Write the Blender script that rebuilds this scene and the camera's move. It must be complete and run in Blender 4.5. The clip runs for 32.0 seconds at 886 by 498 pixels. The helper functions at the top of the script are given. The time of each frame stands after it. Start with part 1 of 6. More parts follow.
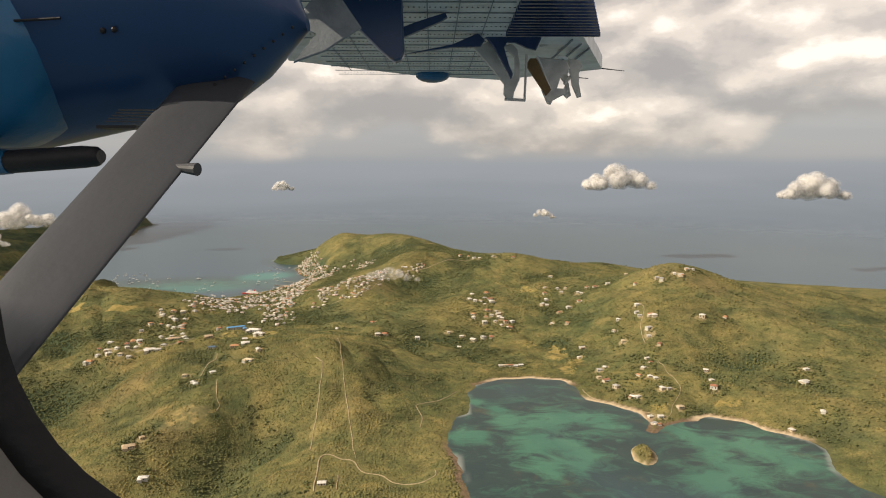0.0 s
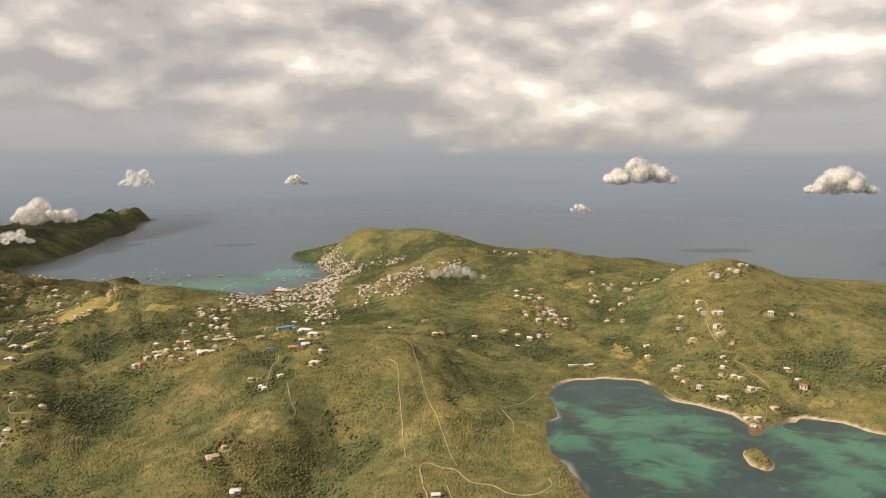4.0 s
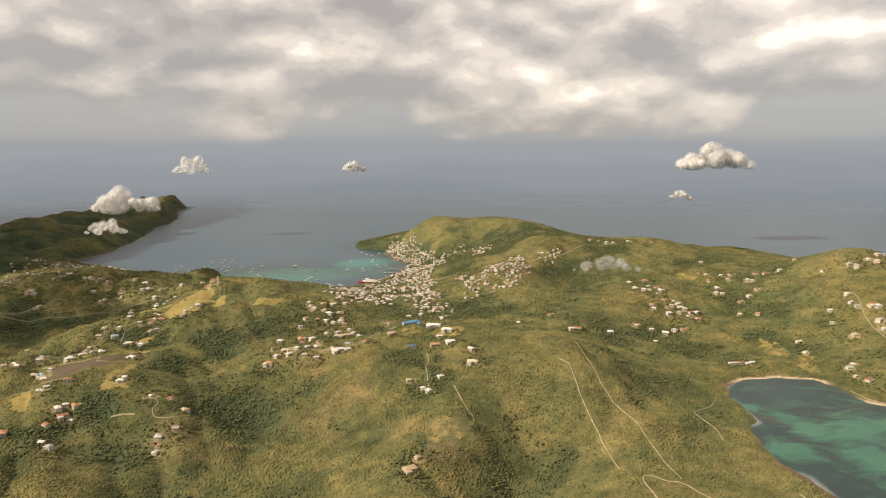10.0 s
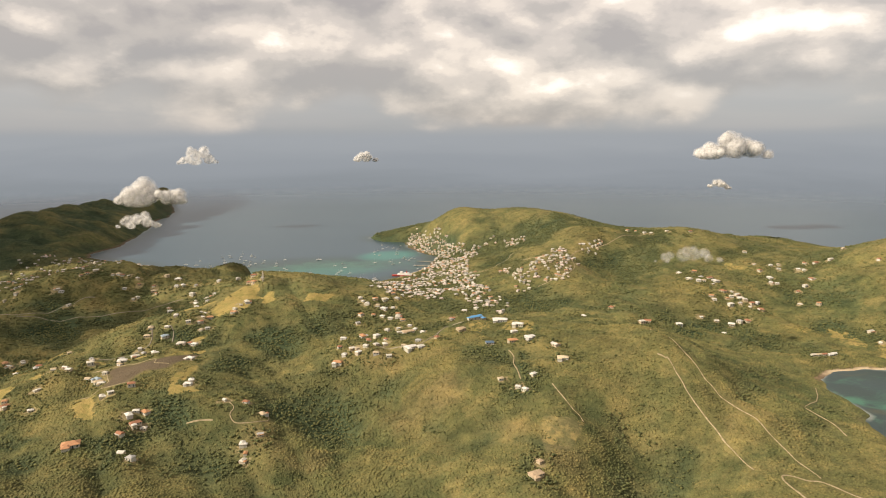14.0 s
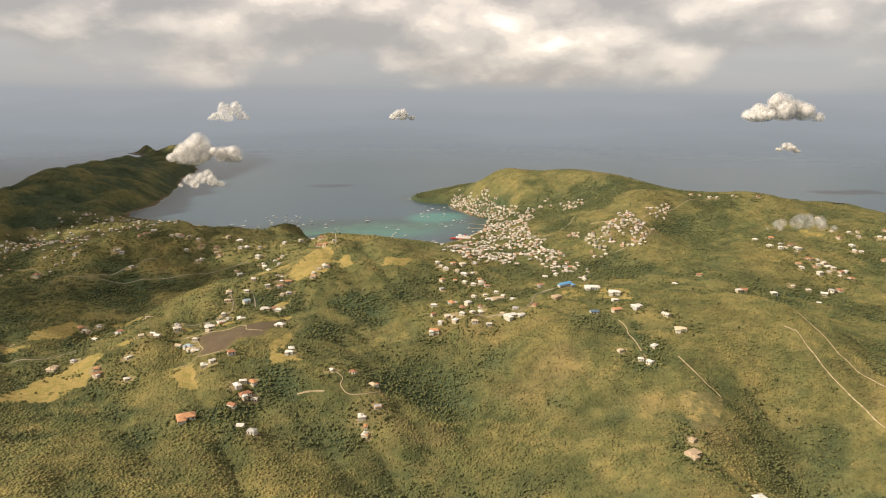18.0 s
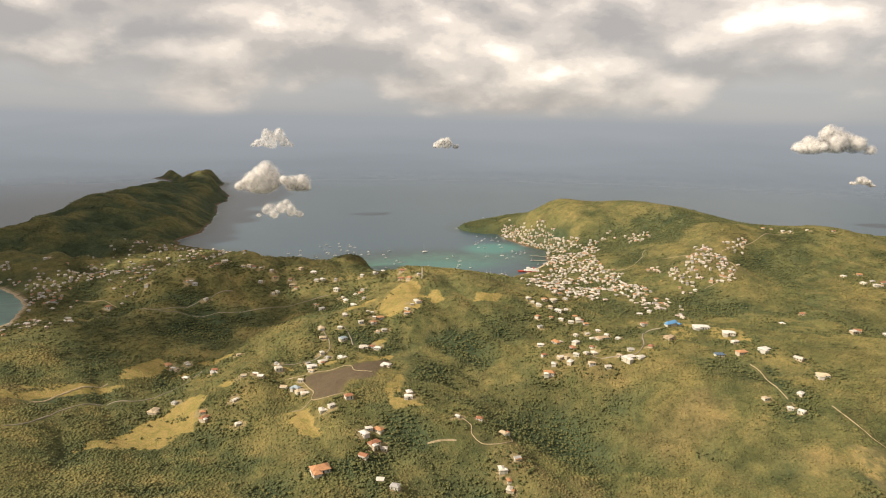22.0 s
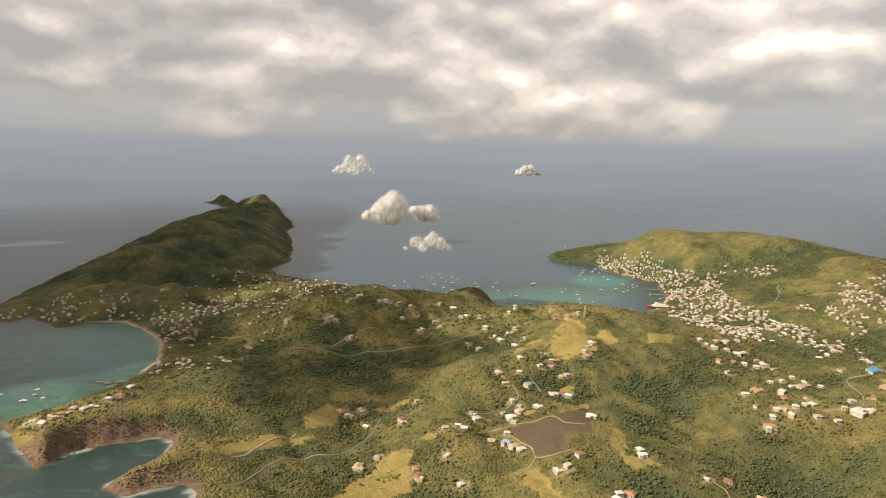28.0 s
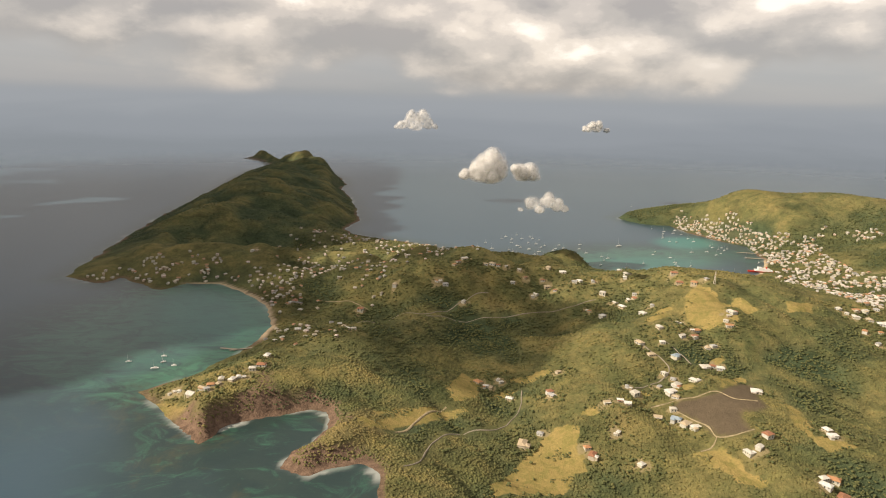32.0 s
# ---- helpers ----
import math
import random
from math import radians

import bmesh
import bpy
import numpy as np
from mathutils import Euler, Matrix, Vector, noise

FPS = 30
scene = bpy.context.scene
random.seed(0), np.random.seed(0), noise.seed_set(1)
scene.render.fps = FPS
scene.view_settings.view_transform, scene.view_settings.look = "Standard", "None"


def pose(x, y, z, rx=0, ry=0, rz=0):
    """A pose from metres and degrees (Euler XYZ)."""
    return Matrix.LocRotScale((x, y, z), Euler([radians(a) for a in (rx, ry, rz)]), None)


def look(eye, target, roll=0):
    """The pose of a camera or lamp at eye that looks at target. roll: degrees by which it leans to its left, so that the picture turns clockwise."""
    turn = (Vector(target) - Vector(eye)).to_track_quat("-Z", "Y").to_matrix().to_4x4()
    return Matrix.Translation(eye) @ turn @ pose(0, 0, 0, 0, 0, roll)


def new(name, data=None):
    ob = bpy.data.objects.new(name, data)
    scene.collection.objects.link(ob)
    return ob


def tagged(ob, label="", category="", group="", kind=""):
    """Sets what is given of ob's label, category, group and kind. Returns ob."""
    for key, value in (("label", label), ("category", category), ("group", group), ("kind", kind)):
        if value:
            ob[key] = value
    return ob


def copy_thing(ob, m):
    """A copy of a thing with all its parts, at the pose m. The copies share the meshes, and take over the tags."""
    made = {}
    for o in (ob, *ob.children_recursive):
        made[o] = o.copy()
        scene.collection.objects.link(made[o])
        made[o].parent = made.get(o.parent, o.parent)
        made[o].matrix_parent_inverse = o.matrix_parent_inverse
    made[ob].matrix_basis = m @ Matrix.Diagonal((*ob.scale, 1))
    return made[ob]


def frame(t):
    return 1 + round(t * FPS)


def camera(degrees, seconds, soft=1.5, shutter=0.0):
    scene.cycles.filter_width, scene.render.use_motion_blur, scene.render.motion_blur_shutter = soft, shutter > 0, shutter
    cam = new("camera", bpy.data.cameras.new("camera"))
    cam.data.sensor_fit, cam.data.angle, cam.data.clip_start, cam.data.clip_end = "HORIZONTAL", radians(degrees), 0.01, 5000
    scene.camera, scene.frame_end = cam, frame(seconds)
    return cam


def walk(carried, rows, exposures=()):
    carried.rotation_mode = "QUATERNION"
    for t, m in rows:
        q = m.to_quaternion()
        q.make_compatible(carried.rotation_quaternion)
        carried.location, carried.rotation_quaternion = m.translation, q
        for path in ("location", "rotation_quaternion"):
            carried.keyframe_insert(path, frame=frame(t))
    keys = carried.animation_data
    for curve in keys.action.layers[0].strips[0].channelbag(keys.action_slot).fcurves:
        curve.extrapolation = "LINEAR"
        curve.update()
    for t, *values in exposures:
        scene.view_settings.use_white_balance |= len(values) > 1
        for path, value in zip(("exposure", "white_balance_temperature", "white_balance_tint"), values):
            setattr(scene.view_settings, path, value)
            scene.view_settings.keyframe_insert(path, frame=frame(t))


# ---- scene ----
cam = camera(69.0, 32.0, soft=1.05)
PATH = [
    (0, (-0.891, 9.42, 282.097), (-0.86, 11.404, 281.848), -0.0),
    (0.5, (-15.165, 12.939, 282.528), (-15.13, 14.923, 282.278), 0.0),
    (1, (-29.512, 17.621, 282.622), (-29.469, 19.605, 282.37), 0.1),
    (1.5, (-44.233, 22.546, 282.684), (-44.183, 24.529, 282.428), 0.1),
    (2, (-58.544, 27.058, 282.321), (-58.484, 29.04, 282.061), 0.1),
    (2.5, (-73.455, 32.021, 282.006), (-73.387, 34.002, 281.742), 0.1),
    (3, (-88.196, 36.62, 281.537), (-88.118, 38.6, 281.271), 0.1),
    (3.5, (-104.06, 41.127, 281.44), (-103.975, 43.107, 281.172), 0.1),
    (5.5, (-166.48, 60.562, 280.584), (-166.382, 62.542, 280.323), -0.0),
    (6, (-183.009, 65.803, 280.681), (-182.911, 67.784, 280.418), -0.0),
    (6.5, (-198.742, 71.124, 280.74), (-198.643, 73.103, 280.474), 0.0),
    (7, (-214.673, 75.94, 280.529), (-214.577, 77.919, 280.26), -0.0),
    (7.5, (-230.019, 81.25, 280.047), (-229.925, 83.229, 279.774), -0.0),
    (8, (-246.592, 87.684, 279.4), (-246.505, 89.662, 279.12), -0.1),
    (8.5, (-262.713, 94.102, 278.783), (-262.628, 96.08, 278.496), -0.0),
    (9, (-279.725, 100.487, 278.14), (-279.643, 102.464, 277.846), -0.0),
    (9.5, (-295.28, 105.98, 278.235), (-295.198, 107.956, 277.934), -0.0),
    (10, (-311.209, 112.181, 278.75), (-311.124, 114.155, 278.442), -0.1),
    (10.5, (-325.959, 117.809, 279.057), (-325.864, 119.781, 278.742), -0.2),
    (11, (-341.741, 123.145, 278.809), (-341.635, 125.117, 278.49), -0.2),
    (11.5, (-356.805, 127.343, 278.126), (-356.687, 129.314, 277.806), -0.2),
    (12, (-373.538, 132.38, 277.257), (-373.41, 134.35, 276.935), -0.3),
    (12.5, (-389.619, 138.345, 276.54), (-389.481, 140.314, 276.214), -0.3),
    (13, (-406.365, 144.612, 275.885), (-406.216, 146.579, 275.555), -0.3),
    (13.5, (-422.219, 150.097, 274.986), (-422.059, 152.063, 274.654), -0.2),
    (14, (-438.949, 156.405, 274.04), (-438.781, 158.37, 273.706), -0.2),
    (14.5, (-454.396, 162.091, 273.63), (-454.223, 164.055, 273.293), -0.1),
    (16.5, (-516.546, 187.086, 271.024), (-516.363, 189.039, 270.637), -0.1),
    (17, (-532.046, 194.17, 271.207), (-531.864, 196.118, 270.791), 0.1),
    (17.5, (-547.388, 199.931, 271.485), (-547.206, 201.873, 271.045), 0.3),
    (18, (-563.854, 206.104, 271.78), (-563.672, 208.043, 271.325), 0.5),
    (18.5, (-579.505, 211.253, 272.136), (-579.316, 213.19, 271.677), 0.6),
    (19, (-596.249, 217.064, 272.423), (-596.053, 219.001, 271.965), 0.8),
    (19.5, (-611.403, 223.251, 272.825), (-611.199, 225.189, 272.374), 1.0),
    (20, (-628.661, 230.113, 272.791), (-628.452, 232.054, 272.356), 1.1),
    (20.5, (-646.462, 236.725, 273.01), (-646.251, 238.67, 272.595), 1.1),
    (21, (-662.14, 243.253, 273.617), (-661.932, 245.201, 273.218), 1.1),
    (21.5, (-678.473, 249.803, 273.784), (-678.278, 251.756, 273.4), 1.1),
    (22, (-693.875, 255.652, 274.217), (-693.687, 257.607, 273.841), 1.1),
    (22.5, (-710.753, 262.831, 274.523), (-710.575, 264.789, 274.152), 1.1),
    (23, (-727.011, 268.959, 274.628), (-726.837, 270.917, 274.261), 1.2),
    (23.5, (-744.286, 274.476, 274.471), (-744.116, 276.436, 274.109), 1.2),
    (24, (-760.354, 279.942, 274.662), (-760.186, 281.903, 274.303), 1.2),
    (24.5, (-777.953, 285.973, 274.981), (-777.791, 287.934, 274.627), 1.2),
    (25, (-794.804, 291.834, 275.534), (-794.645, 293.796, 275.182), 1.3),
    (25.5, (-812.812, 298.2, 275.967), (-812.656, 300.163, 275.618), 1.3),
    (27.5, (-882.467, 322.389, 277.634), (-882.311, 324.357, 277.316), 1.4),
    (28, (-899.647, 328.285, 277.098), (-899.488, 330.256, 276.793), 1.4),
    (28.5, (-918.021, 335.444, 276.962), (-917.862, 337.416, 276.666), 1.4),
    (29, (-935.611, 342.415, 276.717), (-935.448, 344.387, 276.427), 1.5),
    (29.5, (-953.647, 349.616, 275.924), (-953.482, 351.589, 275.641), 1.5),
    (30, (-969.996, 357.177, 274.938), (-969.83, 359.151, 274.658), 1.6),
    (30.5, (-987.641, 364.789, 273.705), (-987.48, 366.762, 273.42), 1.6),
    (31, (-1004.269, 371.226, 272.887), (-1004.119, 373.196, 272.572), 1.8),
    (31.5, (-1020.502, 377.674, 272.509), (-1020.366, 379.636, 272.146), 1.8),
    (32, (-1036.869, 384.141, 272.636), (-1036.749, 386.089, 272.198), 1.6),
]
walk(cam, [(t, look(eye, target, roll)) for t, eye, target, roll in PATH], [(0, 0.18, 7000, 15.5), (8, 0.18, 7000, 15.5), (14, 0.26, 7000, 15.5), (18, 0.29, 7000, 15.5), (32, 0.20, 7000, 15.5)])

# ---- sky and sun ----
SUN_FROM = Vector((-0.76, -0.22, 0.60)).normalized()
world = bpy.data.worlds.new("sky")
scene.world = world
world.use_nodes = True
wt = world.node_tree
wt.nodes.clear()


def wn(kind, **values):
    n = wt.nodes.new(kind)
    for key, value in values.items():
        n.inputs[key.replace("_", " ")].default_value = value
    return n


def wmath(op, a, b=None, c=None):
    n = wt.nodes.new("ShaderNodeMath")
    n.operation = op
    for i, v in enumerate((a, b, c)):
        if v is None:
            continue
        if isinstance(v, (int, float)):
            n.inputs[i].default_value = v
        else:
            wt.links.new(v, n.inputs[i])
    return n.outputs[0]


def wramp(value, stops):
    n = wt.nodes.new("ShaderNodeValToRGB")
    n.color_ramp.interpolation = "EASE"
    while len(n.color_ramp.elements) < len(stops):
        n.color_ramp.elements.new(0.5)
    for e, (p, c) in zip(n.color_ramp.elements, stops):
        e.position, e.color = p, (*c, 1)
    wt.links.new(value, n.inputs[0])
    return n.outputs[0]


def wmix(f, a, b):
    n = wt.nodes.new("ShaderNodeMix")
    n.data_type = "RGBA"
    for socket, v in ((n.inputs[0], f), (n.inputs[6], a), (n.inputs[7], b)):
        if isinstance(v, (int, float)):
            socket.default_value = v
        elif isinstance(v, tuple):
            socket.default_value = (*v, 1)
        else:
            wt.links.new(v, socket)
    return n.outputs[2]


def wnoise(vector, scale, detail, rough, distort=0.0):
    n = wt.nodes.new("ShaderNodeTexNoise")
    n.inputs["Scale"].default_value, n.inputs["Detail"].default_value = scale, detail
    n.inputs["Roughness"].default_value, n.inputs["Distortion"].default_value = rough, distort
    wt.links.new(vector, n.inputs["Vector"])
    return n.outputs["Fac"]


coord = wt.nodes.new("ShaderNodeTexCoord").outputs["Generated"]
split = wt.nodes.new("ShaderNodeSeparateXYZ")
wt.links.new(coord, split.inputs[0])
up = split.outputs[2]
sky = wt.nodes.new("ShaderNodeTexSky")
sky.sky_type, sky.sun_disc = "NISHITA", False
sky.sun_elevation, sky.sun_rotation = math.asin(SUN_FROM.z), math.atan2(SUN_FROM.x, SUN_FROM.y)
clear = wmix(0.12, (0, 0, 0), sky.outputs[0])


def domes(vector, scale, soft):
    """Rounded heads that crowd together, 1 at their middles."""
    n = wt.nodes.new("ShaderNodeTexVoronoi")
    n.feature = "SMOOTH_F1"
    n.inputs["Scale"].default_value, n.inputs["Smoothness"].default_value = scale, soft
    wt.links.new(vector, n.inputs["Vector"])
    return wmath("SUBTRACT", 1.0, n.outputs["Distance"])


def heap(shift):
    """Height of the cloud deck's billows, looked up a little to one side."""
    n = wt.nodes.new("ShaderNodeMapping")
    n.inputs["Scale"].default_value = (1.0, 1.0, 1.9)
    n.inputs["Location"].default_value = Vector((0.4, 0.1, 0.0)) + Vector(shift)
    wt.links.new(coord, n.inputs["Vector"])
    bent = wt.nodes.new("ShaderNodeVectorMath")
    bent.operation = "MULTIPLY_ADD"
    stir = wt.nodes.new("ShaderNodeTexNoise")
    stir.inputs["Scale"].default_value, stir.inputs["Detail"].default_value = 6.0, 6.0
    stir.inputs["Roughness"].default_value = 0.6
    wt.links.new(n.outputs[0], stir.inputs["Vector"])
    wt.links.new(stir.outputs["Color"], bent.inputs[0])
    bent.inputs[1].default_value = (0.16, 0.16, 0.16)
    wt.links.new(n.outputs[0], bent.inputs[2])
    wide = wnoise(n.outputs[0], 2.6, 3.0, 0.5, 0.3)
    heads = wmath("ADD", wmath("MULTIPLY", domes(bent.outputs[0], 4.6, 0.6), 0.46), wmath("MULTIPLY", domes(bent.outputs[0], 12.5, 0.42), 0.22))
    heads = wmath("ADD", heads, wmath("MULTIPLY", wnoise(n.outputs[0], 17.0, 7.0, 0.6, 0.3), 0.16))
    return wide, wmath("ADD", wmath("MULTIPLY", wide, 0.8), heads)


big, height_here = heap((0, 0, 0))
_, height_sunward = heap((0.012, 0.0, 0.055))
lean_light = wmath("SUBTRACT", height_here, height_sunward)


def toward(azimuth, elevation, reach):
    """1 in that direction (degrees right of +y, degrees up), falling to 0 that many degrees away."""
    a, e = radians(azimuth), radians(elevation)
    n = wt.nodes.new("ShaderNodeVectorMath")
    n.operation = "DOT_PRODUCT"
    n.inputs[1].default_value = (math.sin(a) * math.cos(e), math.cos(a) * math.cos(e), math.sin(e))
    wt.links.new(coord, n.inputs[0])
    return wramp(n.outputs["Value"], [(math.cos(radians(reach)), (0, 0, 0)), (1.0, (1, 1, 1))])


# thin places in the deck, where the sunlight breaks through
glow = toward(31, 13, 13)
for azimuth, elevation, reach, gain in ((15, 13, 9, 0.55), (-11, 11, 9, 0.95), (24, 5, 6, 0.45), (-24, 14, 12, 0.4), (3, 7, 7, 0.3)):
    glow = wmath("ADD", glow, wmath("MULTIPLY", toward(azimuth, elevation, reach), gain))
billow = wmath("ADD", wmath("ADD", wmath("MULTIPLY", lean_light, 0.78), wmath("MULTIPLY", wmath("SUBTRACT", height_here, 0.95), 0.36)), wmath("ADD", 0.49, wmath("MULTIPLY", glow, 0.13)))
# the cloud deck is bright and broken overhead, grey below, and the haze under it is blue-grey
lit = wramp(billow, [(0.34, (0.375, 0.36, 0.345)), (0.45, (0.475, 0.455, 0.42)), (0.53, (0.59, 0.555, 0.505)), (0.62, (0.77, 0.715, 0.63)), (0.74, (1.08, 1.02, 0.91))])
under = wramp(billow, [(0.36, (0.335, 0.335, 0.335)), (0.64, (0.61, 0.58, 0.535))])
ragged = wmath("MULTIPLY", wmath("SUBTRACT", height_here, 0.95), 0.11)
height = wmath("ADD", up, wmath("ADD", wmath("MULTIPLY", wmath("SUBTRACT", big, 0.5), 0.09), ragged))
deck = wmix(wramp(height, [(0.03, (0, 0, 0)), (0.12, (1, 1, 1))]), under, lit)
streak = wt.nodes.new("ShaderNodeMapping")
streak.inputs["Scale"].default_value = (1.0, 1.0, 7.0)
wt.links.new(coord, streak.inputs["Vector"])
veil = wmath("SUBTRACT", wnoise(streak.outputs[0], 2.6, 4.0, 0.55, 0.5), 0.5)
haze = wramp(wmath("ADD", up, wmath("MULTIPLY", veil, 0.10)),
             [(0.0, (0.290, 0.328, 0.362)), (0.03, (0.335, 0.362, 0.388)), (0.08, (0.40, 0.41, 0.415))])
cover = wramp(height, [(0.012, (0, 0, 0)), (0.05, (1, 1, 1))])
far = wmix(cover, haze, deck)
above = wmix(0.88, clear, far)
# hazy sea beyond what is built, its haze and cloud shade put into the colours
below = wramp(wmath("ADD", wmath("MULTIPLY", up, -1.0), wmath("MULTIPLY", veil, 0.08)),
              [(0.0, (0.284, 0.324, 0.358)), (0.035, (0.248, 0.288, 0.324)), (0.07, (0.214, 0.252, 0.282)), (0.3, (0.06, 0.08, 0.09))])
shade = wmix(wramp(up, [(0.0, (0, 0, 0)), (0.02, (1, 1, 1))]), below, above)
background = wt.nodes.new("ShaderNodeBackground")
background.inputs["Strength"].default_value = 1.0
wt.links.new(shade, background.inputs["Color"])
wt.links.new(background.outputs[0], wt.nodes.new("ShaderNodeOutputWorld").inputs[0])

sun = new("sun", bpy.data.lights.new("sun", "SUN"))
sun.data.energy, sun.data.angle, sun.data.color = 5.0, radians(0.7), (1.0, 0.92, 0.76)
sun.matrix_world = look(SUN_FROM * 900, (0, 0, 0))

# ---- materials ----


def material(name, rough=0.8, metal=0.0, spec=0.3):
    m = bpy.data.materials.new(name)
    m.use_nodes = True
    b = m.node_tree.nodes["Principled BSDF"]
    b.inputs["Roughness"].default_value, b.inputs["Metallic"].default_value = rough, metal
    b.inputs["Specular IOR Level"].default_value = spec
    return m, m.node_tree, b


def mix(nt, f, a, b, blend="MIX"):
    n = nt.nodes.new("ShaderNodeMix")
    n.data_type, n.blend_type = "RGBA", blend
    for socket, v in ((n.inputs[0], f), (n.inputs[6], a), (n.inputs[7], b)):
        if isinstance(v, (int, float)):
            socket.default_value = v
        elif isinstance(v, tuple):
            socket.default_value = (*v, 1)
        else:
            nt.links.new(v, socket)
    return n.outputs[2]


def ramp(nt, value, stops, ease="LINEAR"):
    n = nt.nodes.new("ShaderNodeValToRGB")
    n.color_ramp.interpolation = ease
    while len(n.color_ramp.elements) < len(stops):
        n.color_ramp.elements.new(0.5)
    for e, (p, c) in zip(n.color_ramp.elements, stops):
        c = c if isinstance(c, tuple) else (c, c, c)
        e.position, e.color = p, (*c, 1)
    nt.links.new(value, n.inputs[0])
    return n.outputs[0]


def speck(nt, scale, detail=4.0, rough=0.55, vector=None, distort=0.0):
    n = nt.nodes.new("ShaderNodeTexNoise")
    n.inputs["Scale"].default_value, n.inputs["Detail"].default_value = scale, detail
    n.inputs["Roughness"].default_value, n.inputs["Distortion"].default_value = rough, distort
    if vector is None:
        vector = nt.nodes.new("ShaderNodeTexCoord").outputs["Object"]
    nt.links.new(vector, n.inputs["Vector"])
    return n.outputs["Fac"]


def attribute(nt, name):
    n = nt.nodes.new("ShaderNodeAttribute")
    n.attribute_name = name
    return n.outputs["Fac"]


def relief(nt, b, value, strength, distance):
    n = nt.nodes.new("ShaderNodeBump")
    n.inputs["Strength"].default_value, n.inputs["Distance"].default_value = strength, distance
    nt.links.new(value, n.inputs["Height"])
    nt.links.new(n.outputs[0], b.inputs["Normal"])


def painted(name, colours, rough=0.6, scale=0.5, metal=0.0, spec=0.3, wear=0.12, per_object=True):
    """Paint or render of a few colours, one for each thing, with dirt."""
    m, nt, b = material(name, rough, metal, spec)
    if len(colours) > 1:
        info = nt.nodes.new("ShaderNodeObjectInfo" if per_object else "ShaderNodeNewGeometry")
        pick = info.outputs["Random" if per_object else "Random Per Island"]
        base = ramp(nt, pick, [(i / len(colours), c) for i, c in enumerate(colours)], "CONSTANT")
    else:
        base = colours[0]
    dirt = ramp(nt, speck(nt, scale, 6.0, 0.65), [(0.35, 1.0 - 2 * wear), (0.6, 1.0)])
    nt.links.new(mix(nt, 1.0, base, dirt, "MULTIPLY"), b.inputs["Base Color"])
    relief(nt, b, speck(nt, scale * 6, 4.0), 0.2, 0.02)
    return m


def hill_colour(nt):
    """The hillside's plant cover: olive bush, paler grass, brown dry slopes and dark woods whose bluish tone also
    paints haze and shade.
    """
    olive = mix(nt, ramp(nt, speck(nt, 0.007, 5.0, 0.6, distort=0.6), [(0.36, 0.0), (0.64, 1.0)]), (0.104, 0.115, 0.050), (0.180, 0.157, 0.065))
    olive = mix(nt, ramp(nt, speck(nt, 0.035, 6.0, 0.65), [(0.45, 0.0), (0.65, 0.7)]), olive, (0.220, 0.179, 0.078))
    dry = mix(nt, speck(nt, 0.06, 6.0, 0.7), (0.160, 0.133, 0.060), (0.245, 0.178, 0.092))
    wood_and_shade = mix(nt, speck(nt, 0.08, 6.0, 0.7), (0.052, 0.075, 0.042), (0.082, 0.101, 0.052))
    cover_tone = mix(nt, attribute(nt, "wood_and_shade"), mix(nt, attribute(nt, "dry"), olive, dry), wood_and_shade)
    thicket = ramp(nt, speck(nt, 0.018, 6.0, 0.62, distort=0.8), [(0.34, (0.62, 0.67, 0.66)), (0.5, (0.94, 0.96, 0.94)), (0.66, (1.16, 1.12, 1.06))])
    tuft = ramp(nt, speck(nt, 0.075, 5.0, 0.65, distort=0.4), [(0.33, (0.62, 0.67, 0.66)), (0.5, (0.95, 0.96, 0.94)), (0.66, (1.20, 1.17, 1.10))])
    return mix(nt, 0.85, mix(nt, 1.0, cover_tone, thicket, "MULTIPLY"), tuft, "MULTIPLY")


# ground under scrub, meadow, bare earth, sand and rock
ground_material, nt, b = material("scrub_ground", 0.95, 0, 0.1)
fine = speck(nt, 0.16, 6.0, 0.7)
scrub = hill_colour(nt)
scrub = mix(nt, 0.8, scrub, ramp(nt, speck(nt, 0.33, 5.0, 0.75), [(0.30, 0.62), (0.68, 1.3)]), "MULTIPLY")
meadow = mix(nt, speck(nt, 0.05, 6.0, 0.65), (0.235, 0.192, 0.068), (0.40, 0.290, 0.112))
meadow = mix(nt, 0.6, meadow, ramp(nt, speck(nt, 0.4, 4.0, 0.7), [(0.3, 0.75), (0.7, 1.15)]), "MULTIPLY")
meadow = mix(nt, ramp(nt, speck(nt, 0.1, 7.0, 0.7, distort=0.5), [(0.44, 0.0), (0.62, 0.75)]), meadow, (0.165, 0.160, 0.048))
ragged = nt.nodes.new("ShaderNodeMath")
ragged.operation = "ADD"
nt.links.new(attribute(nt, "meadow"), ragged.inputs[0])
nt.links.new(ramp(nt, speck(nt, 0.06, 8.0, 0.72), [(0.34, 0.0), (0.66, 0.75)]), ragged.inputs[1])
base = mix(nt, ramp(nt, ragged.outputs[0], [(0.72, 0.0), (0.98, 1.0)]), scrub, meadow)
earth = mix(nt, speck(nt, 0.12, 5.0), (0.085, 0.068, 0.045), (0.155, 0.118, 0.078))
yard = mix(nt, speck(nt, 0.12, 6.0, 0.7), (0.15, 0.135, 0.050), (0.40, 0.31, 0.19))
base = mix(nt, ramp(nt, attribute(nt, "yard"), [(0.12, 0.0), (0.5, 0.9)]), base, yard)
base = mix(nt, attribute(nt, "earth"), base, earth)
